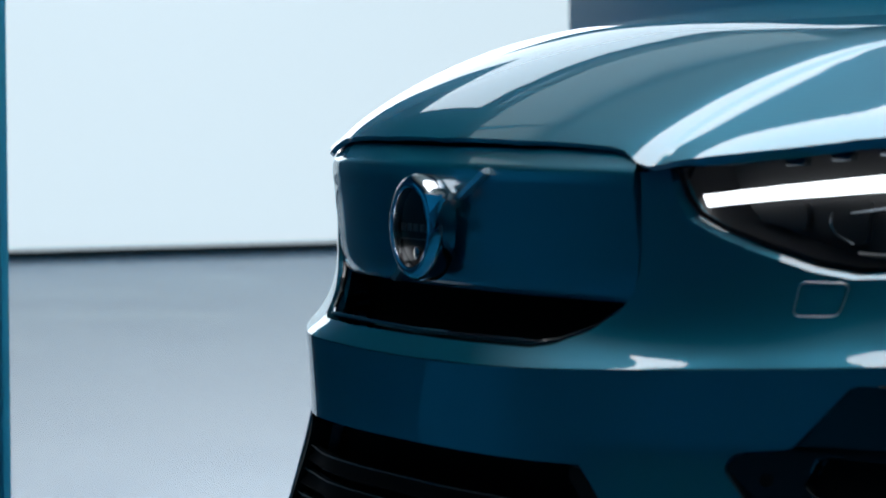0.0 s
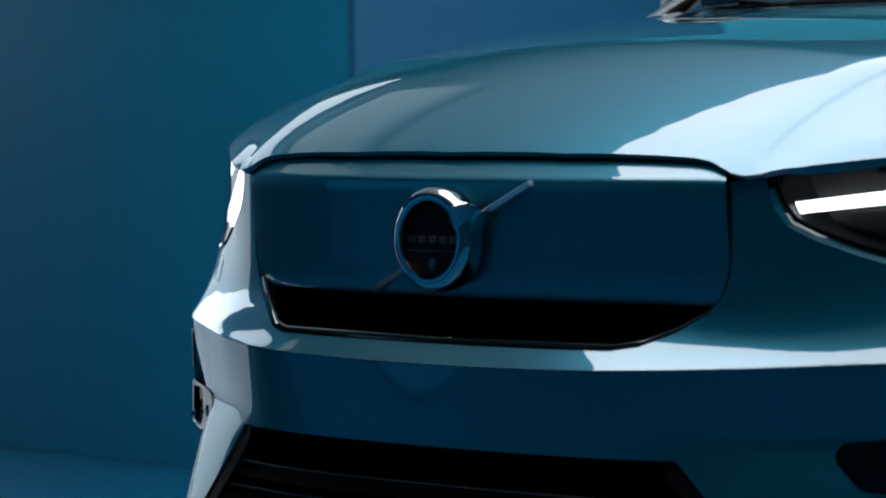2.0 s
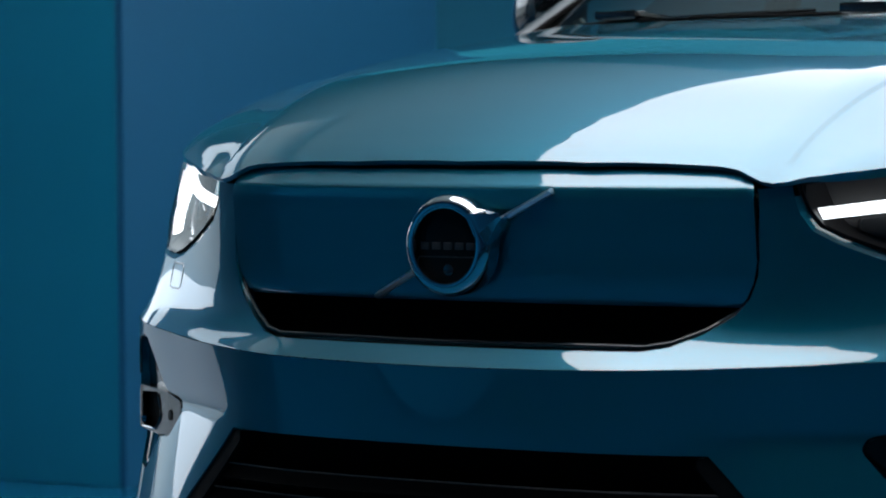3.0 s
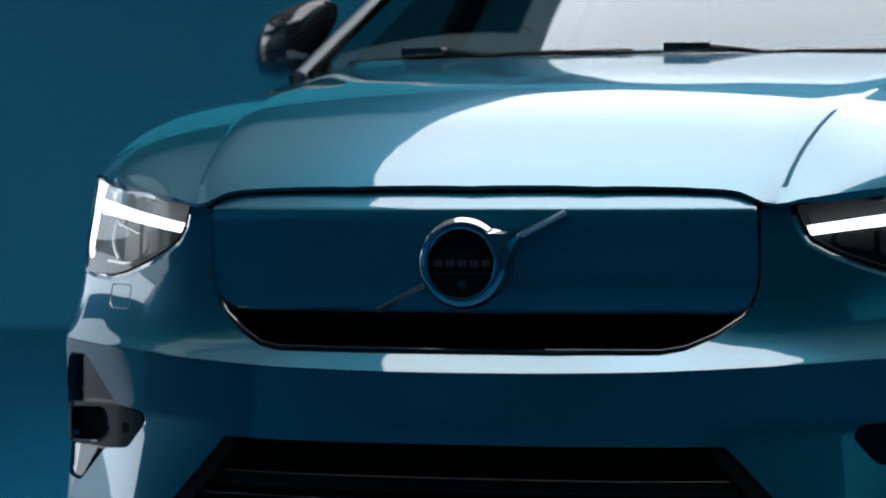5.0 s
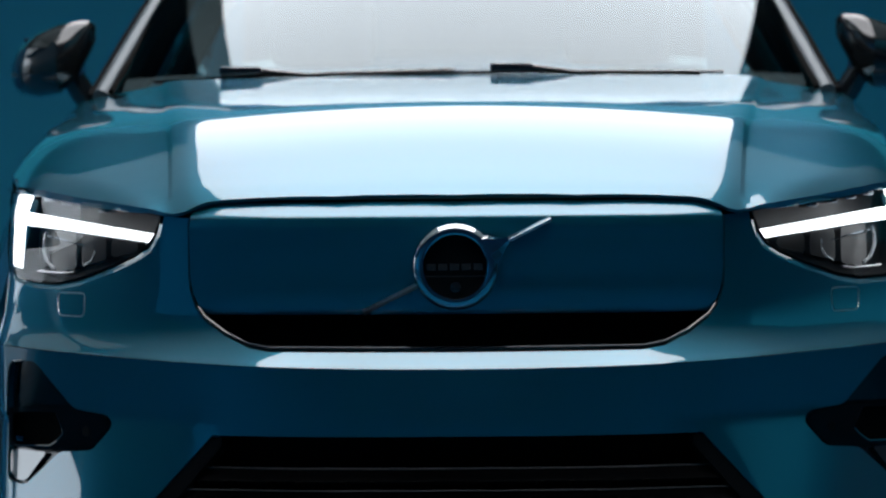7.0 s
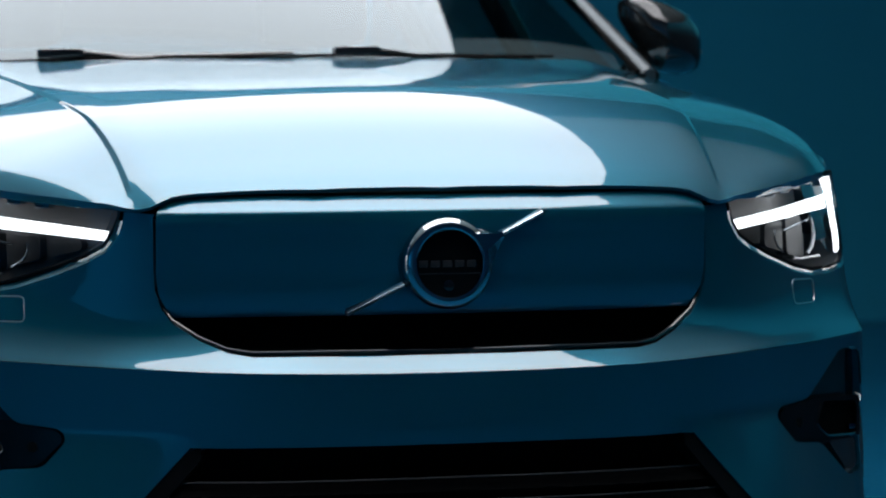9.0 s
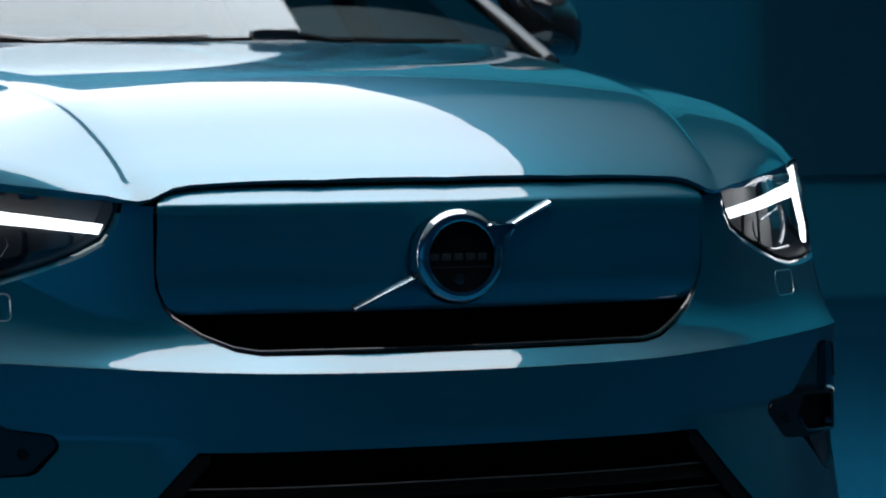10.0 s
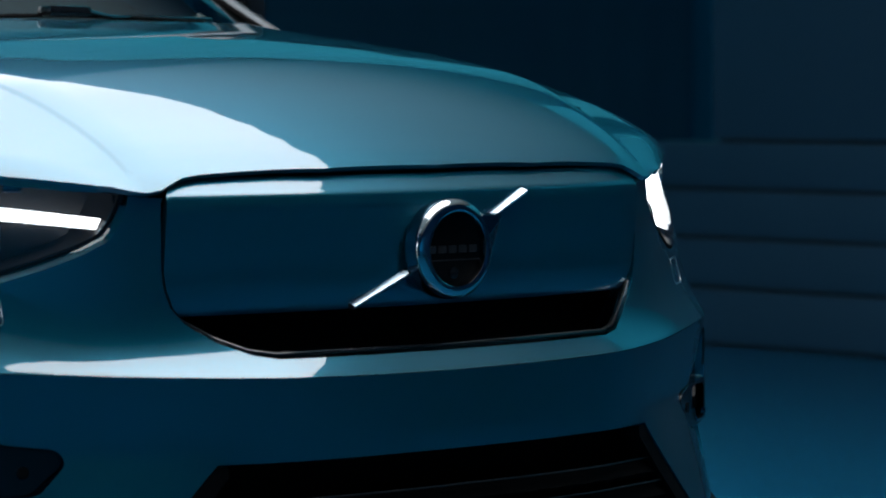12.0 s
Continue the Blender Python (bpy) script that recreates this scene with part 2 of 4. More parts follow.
def sheet(name, outline, surf, material, parent=None, label="", step=0.015, thick=0.02, holes=(), lines=(), back=None, lift=0.0, stepv=None, rim=None):
    """A smooth panel: the outline, in the two parameters of surf, filled and laid on surf, with a rim turned inwards."""
    loops = [dense(list(outline), step)] + [dense(list(h), step) for h in holes]
    us = [p[0] for p in loops[0]]
    vs = [p[1] for p in loops[0]]
    pts, edges = [], []
    for lp in loops:
        k = len(pts)
        pts += [Vector(p) for p in lp]
        edges += [(k + i, k + (i + 1) % len(lp)) for i in range(len(lp))]
    for ln in lines:
        k = len(pts)
        pts += [Vector(p) for p in ln]
        edges += [(k + i, k + i + 1) for i in range(len(ln) - 1)]
    sv = stepv or step
    nu, nv = int((max(us) - min(us)) / step) + 1, int((max(vs) - min(vs)) / sv) + 1
    for i in range(1, nu):
        for j in range(1, nv):
            q = (min(us) + (max(us) - min(us)) * i / nu, min(vs) + (max(vs) - min(vs)) * j / nv)
            if inside(q, loops[0]) and not any(inside(q, h) for h in loops[1:]):
                pts.append(Vector(q))
    v2, _, f2, *_ = delaunay_2d_cdt(pts, edges, [], 0, 1e-7)
    keep = []
    for f in f2:
        c = sum((v2[i] for i in f), Vector((0, 0))) / len(f)
        if inside(c, loops[0]) and not any(inside(c, h) for h in loops[1:]):
            keep.append(list(f))
    e = 1e-3
    co, no = [], []
    for p in v2:
        u, v = p
        du = surf(u + e, v) - surf(u - e, v)
        dv = surf(u, v + e) - surf(u, v - e)
        n = du.cross(dv).normalized()
        no.append(n)
        co.append(surf(u, v) + n * lift)
    # outward is the way that looks to the front or up
    flip = sum((n.z * 0.7 - n.y for n in no)) < 0 if back is None else back
    if flip:
        no = [-n for n in no]
        co = [c + 2 * n * lift for c, n in zip(co, no)]
    faces = []
    count = {}
    for f in keep:
        a, b, c = (co[i] for i in f[:3])
        if (b - a).cross(c - a).dot(no[f[0]]) < 0:
            f = f[::-1]
        faces.append(f)
        for i in range(len(f)):
            k = (f[i], f[(i + 1) % len(f)])
            count[tuple(sorted(k))] = count.get(tuple(sorted(k)), 0) + 1
    nfront = len(faces)
    if thick:
        low = {}
        for f in faces[:nfront]:
            for i in range(len(f)):
                a, b = f[i], f[(i + 1) % len(f)]
                if count[tuple(sorted((a, b)))] == 1:
                    for q in (a, b):
                        if q not in low:
                            low[q] = len(co)
                            co.append(co[q] + (rim(*v2[q]) if rim else -no[q] * thick))
                            no.append(no[q])
                    faces.append([b, a, low[a], low[b]])
    me = bpy.data.meshes.new(name)
    me.from_pydata([tuple(c) for c in co], [], faces)
    used = set()
    ln = []
    for k, poly in enumerate(me.polygons):
        poly.use_smooth = True
        if k < nfront:
            ln += [tuple(no[i]) for i in poly.vertices]
        else:
            ln += [tuple(poly.normal)] * len(poly.vertices)
    me.normals_split_custom_set(ln)
    ob = link(name, me, material, parent, label)
    return ob


def tube(name, pts, r, material, parent=None, label="", seg=10, flat=1.0):
    bm = bmesh.new()
    rings = []
    pts = [Vector(p) for p in pts]
    for i, p in enumerate(pts):
        t = (pts[min(i + 1, len(pts) - 1)] - pts[max(i - 1, 0)]).normalized()
        side = t.cross(Vector((0, 0, 1)))
        side = side.normalized() if side.length > 0.05 else Vector((1, 0, 0))
        up = side.cross(t)
        rr = r[i] if isinstance(r, (list, tuple)) else r
        rings.append([bm.verts.new(p + side * rr * math.cos(a) + up * rr * flat * math.sin(a)) for a in (2 * math.pi * k / seg for k in range(seg))])
    for a, b in zip(rings, rings[1:]):
        for k in range(seg):
            bm.faces.new((a[k], a[(k + 1) % seg], b[(k + 1) % seg], b[k]))
    bm.faces.new(rings[0][::-1])
    bm.faces.new(rings[-1])
    bmesh.ops.recalc_face_normals(bm, faces=bm.faces)
    return part(name, bm, material, parent, label)


def empty(name, label, category, at=(0, 0, 0), group="", kind=""):
    e = new(name)
    e.location = at
    e.empty_display_size = 0.1
    return tagged(e, label, category, group, kind)


# ---- studio ----
def slab(name, lo, hi, material, label, category, bevel=0.0, kind="structure"):
    bm = bmesh.new()
    box(bm, lo, hi, bevel)
    return tagged(part(name, bm, material, smooth=False), label, category, kind=kind)


slab("floor", (-14.2, -8.1, -0.2), (14.2, 11, 0), FLOOR, "smooth blue painted studio floor with a soft sheen", "floor")
slab("wall_west", (-14.2, -8.1, 0), (-13.6, 11, 7.5), WALL_BLUE, "deep blue painted studio wall", "wall")
slab("wall_east", (13.6, -8.1, 0), (14.2, 11, 7.5), WALL_BLUE, "deep blue studio wall in shade", "wall")
slab("wall_north", (-13.6, 10.4, 0), (13.6, 11, 7.5), WALL_BLUE, "deep blue painted studio wall behind the car", "wall")
slab("wall_south", (-13.6, -8.1, 0), (13.6, -7.5, 7.5), WALL_SHADED, "unseen studio wall in darker blue that stands for shade", "wall")
slab("ceiling", (-13.6, -7.5, 7.3), (13.6, 10.4, 7.5), WALL_SHADED, "dark studio ceiling", "ceiling")


def softbox(at, size, tilt, material, label, strength_depth=0.25):
    """A hanging softbox: cloth-sided housing, edge frame and a glowing diffuser that faces down."""
    e = empty("softbox", label, "softbox", at)
    e.rotation_euler = [radians(a) for a in tilt]
    w, l = size[0] / 2, size[1] / 2
    bm = bmesh.new()
    box(bm, (-w, -l, 0.03), (w, l, strength_depth), 0.02)
    part("housing", bm, BLACK_CLOTH, e, "black cloth housing", smooth=False)
    bm = bmesh.new()
    box(bm, (-w + 0.02, -l + 0.02, 0.0), (w - 0.02, l - 0.02, 0.028))
    part("diffuser", bm, material, e, "glowing white cloth diffuser", smooth=False)
    for x in (-w + 0.3, w - 0.3):
        for y in (-l + 0.4, l - 0.4):
            tube("hanger", [(x, y, strength_depth), (x, y, 7.3 - at[2])], 0.012, SATIN, e, "steel hanger", seg=6)
    return e


softbox((0.09, 2.02, 3.3), (2.68, 7.16), (0, 0, 0), SOFTBOX_WHITE, "large overhead softbox with a glowing white diffuser")

# wide dim scrim added over the softbox; its cloth glows, fading outwards
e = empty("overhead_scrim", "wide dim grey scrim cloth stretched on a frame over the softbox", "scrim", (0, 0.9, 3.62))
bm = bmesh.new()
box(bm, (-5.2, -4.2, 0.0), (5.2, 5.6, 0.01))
part("cloth", bm, SCRIM, e, "grey cloth with its soft light put in as glow", smooth=False)
for a, b in (((-5.22, -4.22), (5.22, -4.22)), ((5.22, -4.22), (5.22, 5.62)), ((5.22, 5.62), (-5.22, 5.62)), ((-5.22, 5.62), (-5.22, -4.22))):
    tube("frame_tube", [(*a, 0.02), (*b, 0.02)], 0.025, SATIN, e, "aluminium frame tube", seg=8)
for x in (-5.22, 5.22):
    for y in (-4.22, 5.62):
        tube("hanger", [(x, y, 0.02), (x, y, 3.68)], 0.01, SATIN, e, "steel hanger", seg=6)


# unseen black cloths added beside the softbox's far end, to darken the windscreen's sides
for side in (1, -1):
    e = empty("reflection_blocker", "unseen black cloth added to keep the scrim out of the windscreen", "flag", (side * 2.2, 4.5, 3.35), group="black flags")
    bm = bmesh.new()
    ring = [(side * x, y) for x, y in ((-0.76, -1.55), (1.4, 0.05), (1.4, 1.6), (-0.76, 1.6))]
    low_ring = [bm.verts.new((x, y, 0)) for x, y in ring]
    top_ring = [bm.verts.new((x, y, 0.01)) for x, y in ring]
    bm.faces.new(low_ring)
    bm.faces.new(top_ring)
    for k in range(4):
        bm.faces.new((low_ring[k], low_ring[(k + 1) % 4], top_ring[(k + 1) % 4], top_ring[k]))
    bmesh.ops.recalc_face_normals(bm, faces=bm.faces)
    part("cloth", bm, BLACK_CLOTH, e, smooth=False)
    for x, y in ((-0.72, -1.4), (1.35, 0.1), (1.35, 1.55), (-0.72, 1.55)):
        tube("hanger", [(side * x, y, 0.01), (side * x, y, 3.95)], 0.008, SATIN, e, "steel hanger", seg=6)


# narrow side scrim added beside the softbox, out of view; its cloth glows
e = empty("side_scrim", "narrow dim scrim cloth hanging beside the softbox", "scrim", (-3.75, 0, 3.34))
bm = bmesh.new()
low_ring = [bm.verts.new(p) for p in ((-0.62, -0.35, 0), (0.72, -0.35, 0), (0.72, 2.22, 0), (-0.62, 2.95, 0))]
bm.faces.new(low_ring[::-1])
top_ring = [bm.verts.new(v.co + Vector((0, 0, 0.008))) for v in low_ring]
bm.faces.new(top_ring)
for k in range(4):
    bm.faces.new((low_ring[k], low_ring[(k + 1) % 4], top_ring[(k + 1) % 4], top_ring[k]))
part("cloth", bm, SIDE_SCRIM, e, "grey cloth with its soft light put in as glow", smooth=False)
for x, y in ((-0.6, -0.33), (0.7, -0.33), (0.7, 2.2), (-0.6, 2.9)):
    tube("hanger", [(x, y, 0.008), (x, y, 3.96)], 0.008, SATIN, e, "steel hanger", seg=6)


# slanted white panel hanging between the softbox and the light wall
e = empty("hanging_panel", "white glowing panel hanging high beside the light wall", "light panel", (-6.4, 4.0, 3.4))
bm = bmesh.new()
low_ring = [bm.verts.new(p) for p in ((1.2, -3.0, 0), (1.2, 0.0, 0), (-6.4, 1.5, 0), (-6.4, 0.3, 0), (-1.9, -0.6, 0), (-1.0, -2.3, 0))]
bm.faces.new(low_ring[::-1])
top_ring = [bm.verts.new(v.co + Vector((0, 0, 0.02))) for v in low_ring]
bm.faces.new(top_ring)
for k in range(6):
    bm.faces.new((low_ring[k], low_ring[(k + 1) % 6], top_ring[(k + 1) % 6], top_ring[k]))
bmesh.ops.recalc_face_normals(bm, faces=bm.faces)
part("diffuser", bm, PANEL_UPPER, e, "evenly lit white cloth", smooth=False)
for v in ((1.15, -2.9), (1.15, -0.05), (-6.3, 1.4), (-6.3, 0.4), (-1.0, -2.2)):
    tube("hanger", [(*v, 0.02), (*v, 3.9)], 0.008, SATIN, e, "steel hanger", seg=6)


# unseen glowing blue cloth added along the top of the north wall
e = empty("header_glow_cloth", "unseen glowing blue cloth added along the top of the back wall", "cloth", (0, 10.3, 2.5))
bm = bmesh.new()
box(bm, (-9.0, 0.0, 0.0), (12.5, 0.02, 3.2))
part("cloth", bm, HEADER_GLOW, e, "blue cloth that glows by itself", smooth=False)
tube("top_rail", [(-9.05, 0.01, 3.22), (12.55, 0.01, 3.22)], 0.025, SATIN, e, "aluminium rail", seg=8)
for x in (-8, 2, 12):
    tube("hanger", [(x, 0.01, 3.22), (x, 0.01, 4.8)], 0.008, SATIN, e, "steel hanger", seg=6)


# another glowing one added on the east side, above the stepped platform
e = empty("header_glow_cloth", "unseen glowing blue cloth added high over the stepped platform", "cloth", (8.4, 0, 2.1))
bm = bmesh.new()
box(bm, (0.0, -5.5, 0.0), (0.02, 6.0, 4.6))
part("cloth", bm, EAST_GLOW, e, "blue cloth that glows by itself", smooth=False)
tube("top_rail", [(0.01, -5.55, 4.62), (0.01, 6.05, 4.62)], 0.025, SATIN, e, "aluminium rail", seg=8)
for y in (-5, 0.2, 5.5):
    tube("hanger", [(0.01, y, 4.62), (0.01, y, 5.2)], 0.008, SATIN, e, "steel hanger", seg=6)


# unseen blue cloth added on the south wall; it glows towards its west end
e = empty("side_glow_cloth", "unseen blue cloth added on the studio wall, glowing towards one end", "cloth", (-7.0, -7.42, 0.0))
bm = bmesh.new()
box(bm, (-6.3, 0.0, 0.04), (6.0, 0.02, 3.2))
part("cloth", bm, SOUTH_GLOW, e, "blue cloth", smooth=False)
tube("top_rail", [(-6.35, 0.01, 3.22), (6.05, 0.01, 3.22)], 0.025, SATIN, e, "aluminium rail", seg=8)
for x in (-6, 0, 5.8):
    tube("hanger", [(x, 0.01, 3.22), (x, 0.01, 7.3)], 0.008, SATIN, e, "steel hanger", seg=6)


# light wall on the west side
e = empty("light_wall", "tall glowing white light wall standing on a dark plinth", "light wall", (-13.2, 8.9, 0))
bm = bmesh.new()
box(bm, (-0.1, -8.75, 0.06), (0.02, -0.9, 1.70))
part("diffuser", bm, PANEL_WHITE, e, "evenly lit white diffuser", smooth=False)
# Upper part is out of view; made brighter so the paint reflects white.
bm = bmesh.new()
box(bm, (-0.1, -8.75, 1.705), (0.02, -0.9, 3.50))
part("boosted_diffuser", bm, PANEL_BOOSTED, e, "unseen upper diffuser, brightened for reflections in the paint", smooth=False)
# The wall's falloff in brightness is put into a second, weaker glowing panel.
bm = bmesh.new()
box(bm, (-0.1, -0.89, 0.06), (0.02, 1.4, 3.50))
part("fading_end_panel", bm, PANEL_DIM, e, "second white panel glowing less for the wall's fading end", smooth=False)
bm = bmesh.new()
box(bm, (-0.3, -8.85, 0.0), (-0.11, 1.45, 3.58), 0.02)
part("frame", bm, BLACK_CLOTH, e, "black frame", smooth=False)

# blue flats beside the car
def flat(x0, x1, y, h, label, paint):
    f = empty("studio_flat", label, "studio flat", ((x0 + x1) / 2, y, 0), group="blue flats")
    w = (x1 - x0) / 2
    bm = bmesh.new()
    box(bm, (-w, 0, 0), (w, 0.03, h))
    for v in bm.verts:
        if v.co.y > 0.02:
            v.co.x *= (w - 0.045) / w
    part("board", bm, paint, f, smooth=False)
    bm = bmesh.new()
    box(bm, (-0.3, 0.031, 0), (0.3, 0.13, 0.10), 0.004)
    part("foot", bm, BLACK_CLOTH, f, "black foot brace", smooth=False)
    return f


# blue block; the shade of its side is put into a deeper blue paint
def stage_block(lo, hi, label):
    e = empty("stage_block", label, "stage block", ((lo[0] + hi[0]) / 2, (lo[1] + hi[1]) / 2, 0))
    w, d, h = (hi[0] - lo[0]) / 2, (hi[1] - lo[1]) / 2, hi[2]
    bm = bmesh.new()
    box(bm, (-w, -d, 0.0), (w - 0.025, d, h), 0.006)
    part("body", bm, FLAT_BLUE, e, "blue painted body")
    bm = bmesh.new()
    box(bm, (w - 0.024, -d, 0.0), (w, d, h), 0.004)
    part("side_panel", bm, FLAT_SHADED, e, "side panel in a deeper blue that stands for its shade")
    return e


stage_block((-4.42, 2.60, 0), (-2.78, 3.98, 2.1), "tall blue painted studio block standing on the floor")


# flat at the other side of the light wall's view
flat(-8.6, -2.015, 0.10, 3.0, "blue painted flat standing in front of the light wall", FLAT_BLUE)

# stepped stage platform on the east side: stacked slabs, each shorter than the one below
platform = empty("stage_stairs", "dark blue stepped stage platform of stacked slabs on the floor", "stage stairs", (5.86, 0, 0))
tops = (0.21, 0.395, 0.575, 0.755, 1.9)
ends = (6.85, 6.40, 5.96, 5.50, 5.10)
low = 0.0
for top, end in zip(tops, ends):
    bm = bmesh.new()
    box(bm, (0.0, -1.5, low + 0.014), (2.6, end, top), 0.008)
    part("step", bm, STAIR_BLUE, platform)
    bm = bmesh.new()
    box(bm, (0.022, -1.48, low), (2.58, end - 0.022, low + 0.014))
    part("shadow_gap", bm, BLACK_CLOTH, platform, "dark recessed joint", smooth=False)
    low = top

# drape added on the north wall; its dark cloth stands in for shade there
e = empty("drape", "dark navy cloth drape added where the blue wall falls into shade", "drape", (8.55, 10.33, 0))
bm = bmesh.new()
n = 80
rows = [[bm.verts.new((-2.56 + 5.12 * k / n, -0.06 - 0.004 * math.sin(k * 1.3) - 0.003 * math.sin(k * 0.37), z)) for k in range(n + 1)] for z in (0.62, 1.5, 2.44)]
for a, b in zip(rows, rows[1:]):
    for k in range(n):
        bm.faces.new((a[k], a[k + 1], b[k + 1], b[k]))
part("cloth", bm, DRAPE, e)
tube("rail", [(-2.6, -0.06, 2.44), (2.6, -0.06, 2.44)], 0.025, SATIN, e, "metal rail")
tube("rail_hook", [(0, -0.06, 2.44), (0, 0.075, 2.44)], 0.012, SATIN, e, "metal hook")

# ---- car ----
car = empty("car", "teal blue metallic electric crossover car parked on the studio floor", "car")


# plan lines of the nose: under the bonnet, along the bumper crease, and along the top of the lower grille
B = curve1([(-0.2, 0.040), (0, 0.030), (0.2, 0.040), (0.34, 0.060), (0.443, 0.085), (0.52, 0.119), (0.6, 0.177), (0.68, 0.244), (0.74, 0.299),
            (0.772, 0.333), (0.786, 0.362), (0.80, 0.440), (0.815, 0.53), (0.83, 0.64), (0.85, 0.80), (0.87, 1.0)])
C = curve1([(-0.2, -0.030), (0, -0.036), (0.2, -0.030), (0.34, -0.010), (0.40, 0.0155), (0.45, 0.0385), (0.49, 0.0585), (0.53, 0.0815), (0.56, 0.1005), (0.62, 0.139), (0.7, 0.190), (0.755, 0.235),
            (0.775, 0.254), (0.795, 0.280), (0.811, 0.350), (0.831, 0.47), (0.853, 0.62), (0.873, 0.80), (0.892, 1.0)])
L = curve1([(-0.2, -0.028), (0, -0.039), (0.2, -0.028), (0.34, -0.002), (0.405, 0.026), (0.46, 0.0535), (0.52, 0.0895), (0.586, 0.1295), (0.66, 0.177), (0.72, 0.219),
            (0.762, 0.251), (0.793, 0.281), (0.811, 0.345), (0.831, 0.47), (0.853, 0.62), (0.873, 0.80), (0.892, 1.0)])


def evened(f, lo=-0.3, hi=1.1, step=0.005):
    """The same line with its small waves averaged out, kept as an even table."""
    def mean(x):
        w = 0.045 - 0.039 * smooth(0.66, 0.78, x)
        return sum(k[1] * f(abs(x + k[0] * w)) for k in ((-1, 0.12), (-0.6, 0.2), (0, 0.36), (0.6, 0.2), (1, 0.12)))
    n = round((hi - lo) / step)
    v = [mean(lo + step * k) for k in range(-1, n + 2)]

    def g(x):
        q = min(n - 1e-6, max(0, (x - lo) / step))
        i = int(q)
        t = q - i
        a, b, c, d = v[i:i + 4]
        return ((a * (1 - t) ** 3) + b * (3 * t ** 3 - 6 * t * t + 4) + c * (-3 * t ** 3 + 3 * t * t + 3 * t + 1) + d * t ** 3) / 6
    return g


B, C, L = evened(B), evened(C), evened(L)


def crease_z(x):
    return 0.590 + 0.030 * (x / 0.8) ** 2


up_blend = curve1([(-0.05, 1.55), (0.0, 1.0), (0.025, 0.72), (0.055, 0.47), (0.09, 0.27), (0.14, 0.10), (0.20, 0.015), (0.26, 0.0), (0.34, 0.0), (1.2, 0.0)])
panel_y = curve1([(0.66, 0.024), (0.677, 0.013), (0.69, 0.0075), (0.71, 0.003), (0.74, 0.0005), (0.80, -0.006), (0.832, -0.008), (0.840, -0.006), (0.85, 0.004), (0.872, 0.024)])


lip_scale = evened(curve1([(0.0, 1.0), (0.25, 1.0), (0.34, 1.45), (0.42, 2.05), (0.475, 2.25), (0.54, 1.75), (0.62, 1.15), (0.70, 1.0), (0.9, 1.0)]))


def y_up(x, z):
    a = abs(x)
    h = z - crease_z(a)
    k = up_blend(h * lip_scale(a) if h > 0 else h)
    lean = 0.35 * max(0, z - 0.78) * smooth(0.58, 0.78, a)
    return B(a) * (1 - k) + C(a) * k + lean


wing = evened(curve1([(0.30, -0.02), (0.38, -0.05), (0.43, -0.20), (0.48, -0.29), (0.84, -0.29), (0.95, -0.29)]))


def bend(h):
    """Length below a fold at h = 0, with a rounded edge."""
    return 0.0 if h > 0.012 else (0.012 - h) ** 2 / 0.048 if h > -0.012 else -h


def y_low(x, z):
    a = abs(x)
    zc = crease_z(a)
    side = smooth(0.40, 0.47, a)
    k1 = min(1.0, max(-0.2, (zc - z) / 0.118))
    k2 = min(1.0, max(-0.2, (zc - z) / 0.10))
    k = k1 * (1 - side) + k2 * side
    d = max(0, 0.47 - z)
    return C(a) * (1 - k) + L(a) * k + 0.01 * d + 0.10 * d * d + wing(a) * bend(z - 0.502) + 0.036 * smooth(0.57, 0.82, a) * (1 - smooth(0.484, 0.502, z))


def y_panel(x, z):
    return B(abs(x)) + panel_y(z)


def S_up(x, z):
    return Vector((x, y_up(x, z), z))


def S_duct(x, z):
    """The upright face of the side duct's frame, level with the bumper just above it."""
    return Vector((x, y_low(x, 0.514) - 0.004, z))


def S_low(x, z):
    return Vector((x, y_low(x, z), z))


def S_panel(x, z):
    return Vector((x, y_panel(x, z), z))


def mirror_poly(half):
    """A closed outline from its right half, listed from the middle top round to the middle bottom."""
    return list(half) + [(-x, z) for x, z in reversed(half) if x > 1e-6]


def flip_x(poly):
    return [(-x, z) for x, z in poly]


prof = curve1([(-0.05, 0.765), (0.0, 0.825), (0.02, 0.850), (0.035, 0.866), (0.055, 0.8828), (0.085, 0.9022), (0.12, 0.9208), (0.17, 0.9432), (0.22, 0.9622), (0.29, 0.984), (0.33, 0.9943), (0.37, 1.0020), (0.41, 1.0080),
               (0.46, 1.0148), (0.6, 1.0325), (0.8, 1.0545), (0.95, 1.0695), (1.05, 1.080), (1.2, 1.097), (1.4, 1.117)])
crease_x = curve1([(-0.2, 0.45), (0.0, 0.468), (0.1, 0.475), (0.22, 0.486), (0.365, 0.503), (0.515, 0.522), (0.9, 0.562), (1.1, 0.585), (1.4, 0.62)])


crown = curve1([(-0.2, 0.003), (0.0, 0.004), (0.06, 0.0085), (0.14, 0.0165), (0.24, 0.0245), (0.34, 0.029), (0.5, 0.0285), (0.7, 0.025), (0.9, 0.021), (1.05, 0.018), (1.4, 0.012)])


def sweep(off, y):
    return y - off * (1 - smooth(0.05, 0.62, y))


edge_y = curve1([(x, B(x) + d) for x, d in ((0.0, 0.0075), (0.2, 0.0075), (0.36, 0.007), (0.42, 0.002), (0.455, -0.010), (0.49, -0.010), (0.53, -0.010), (0.57, -0.004), (0.62, 0.001), (0.66, 0.004), (0.70, 0.010), (0.74, 0.027), (0.765, 0.048), (0.785, 0.068))])
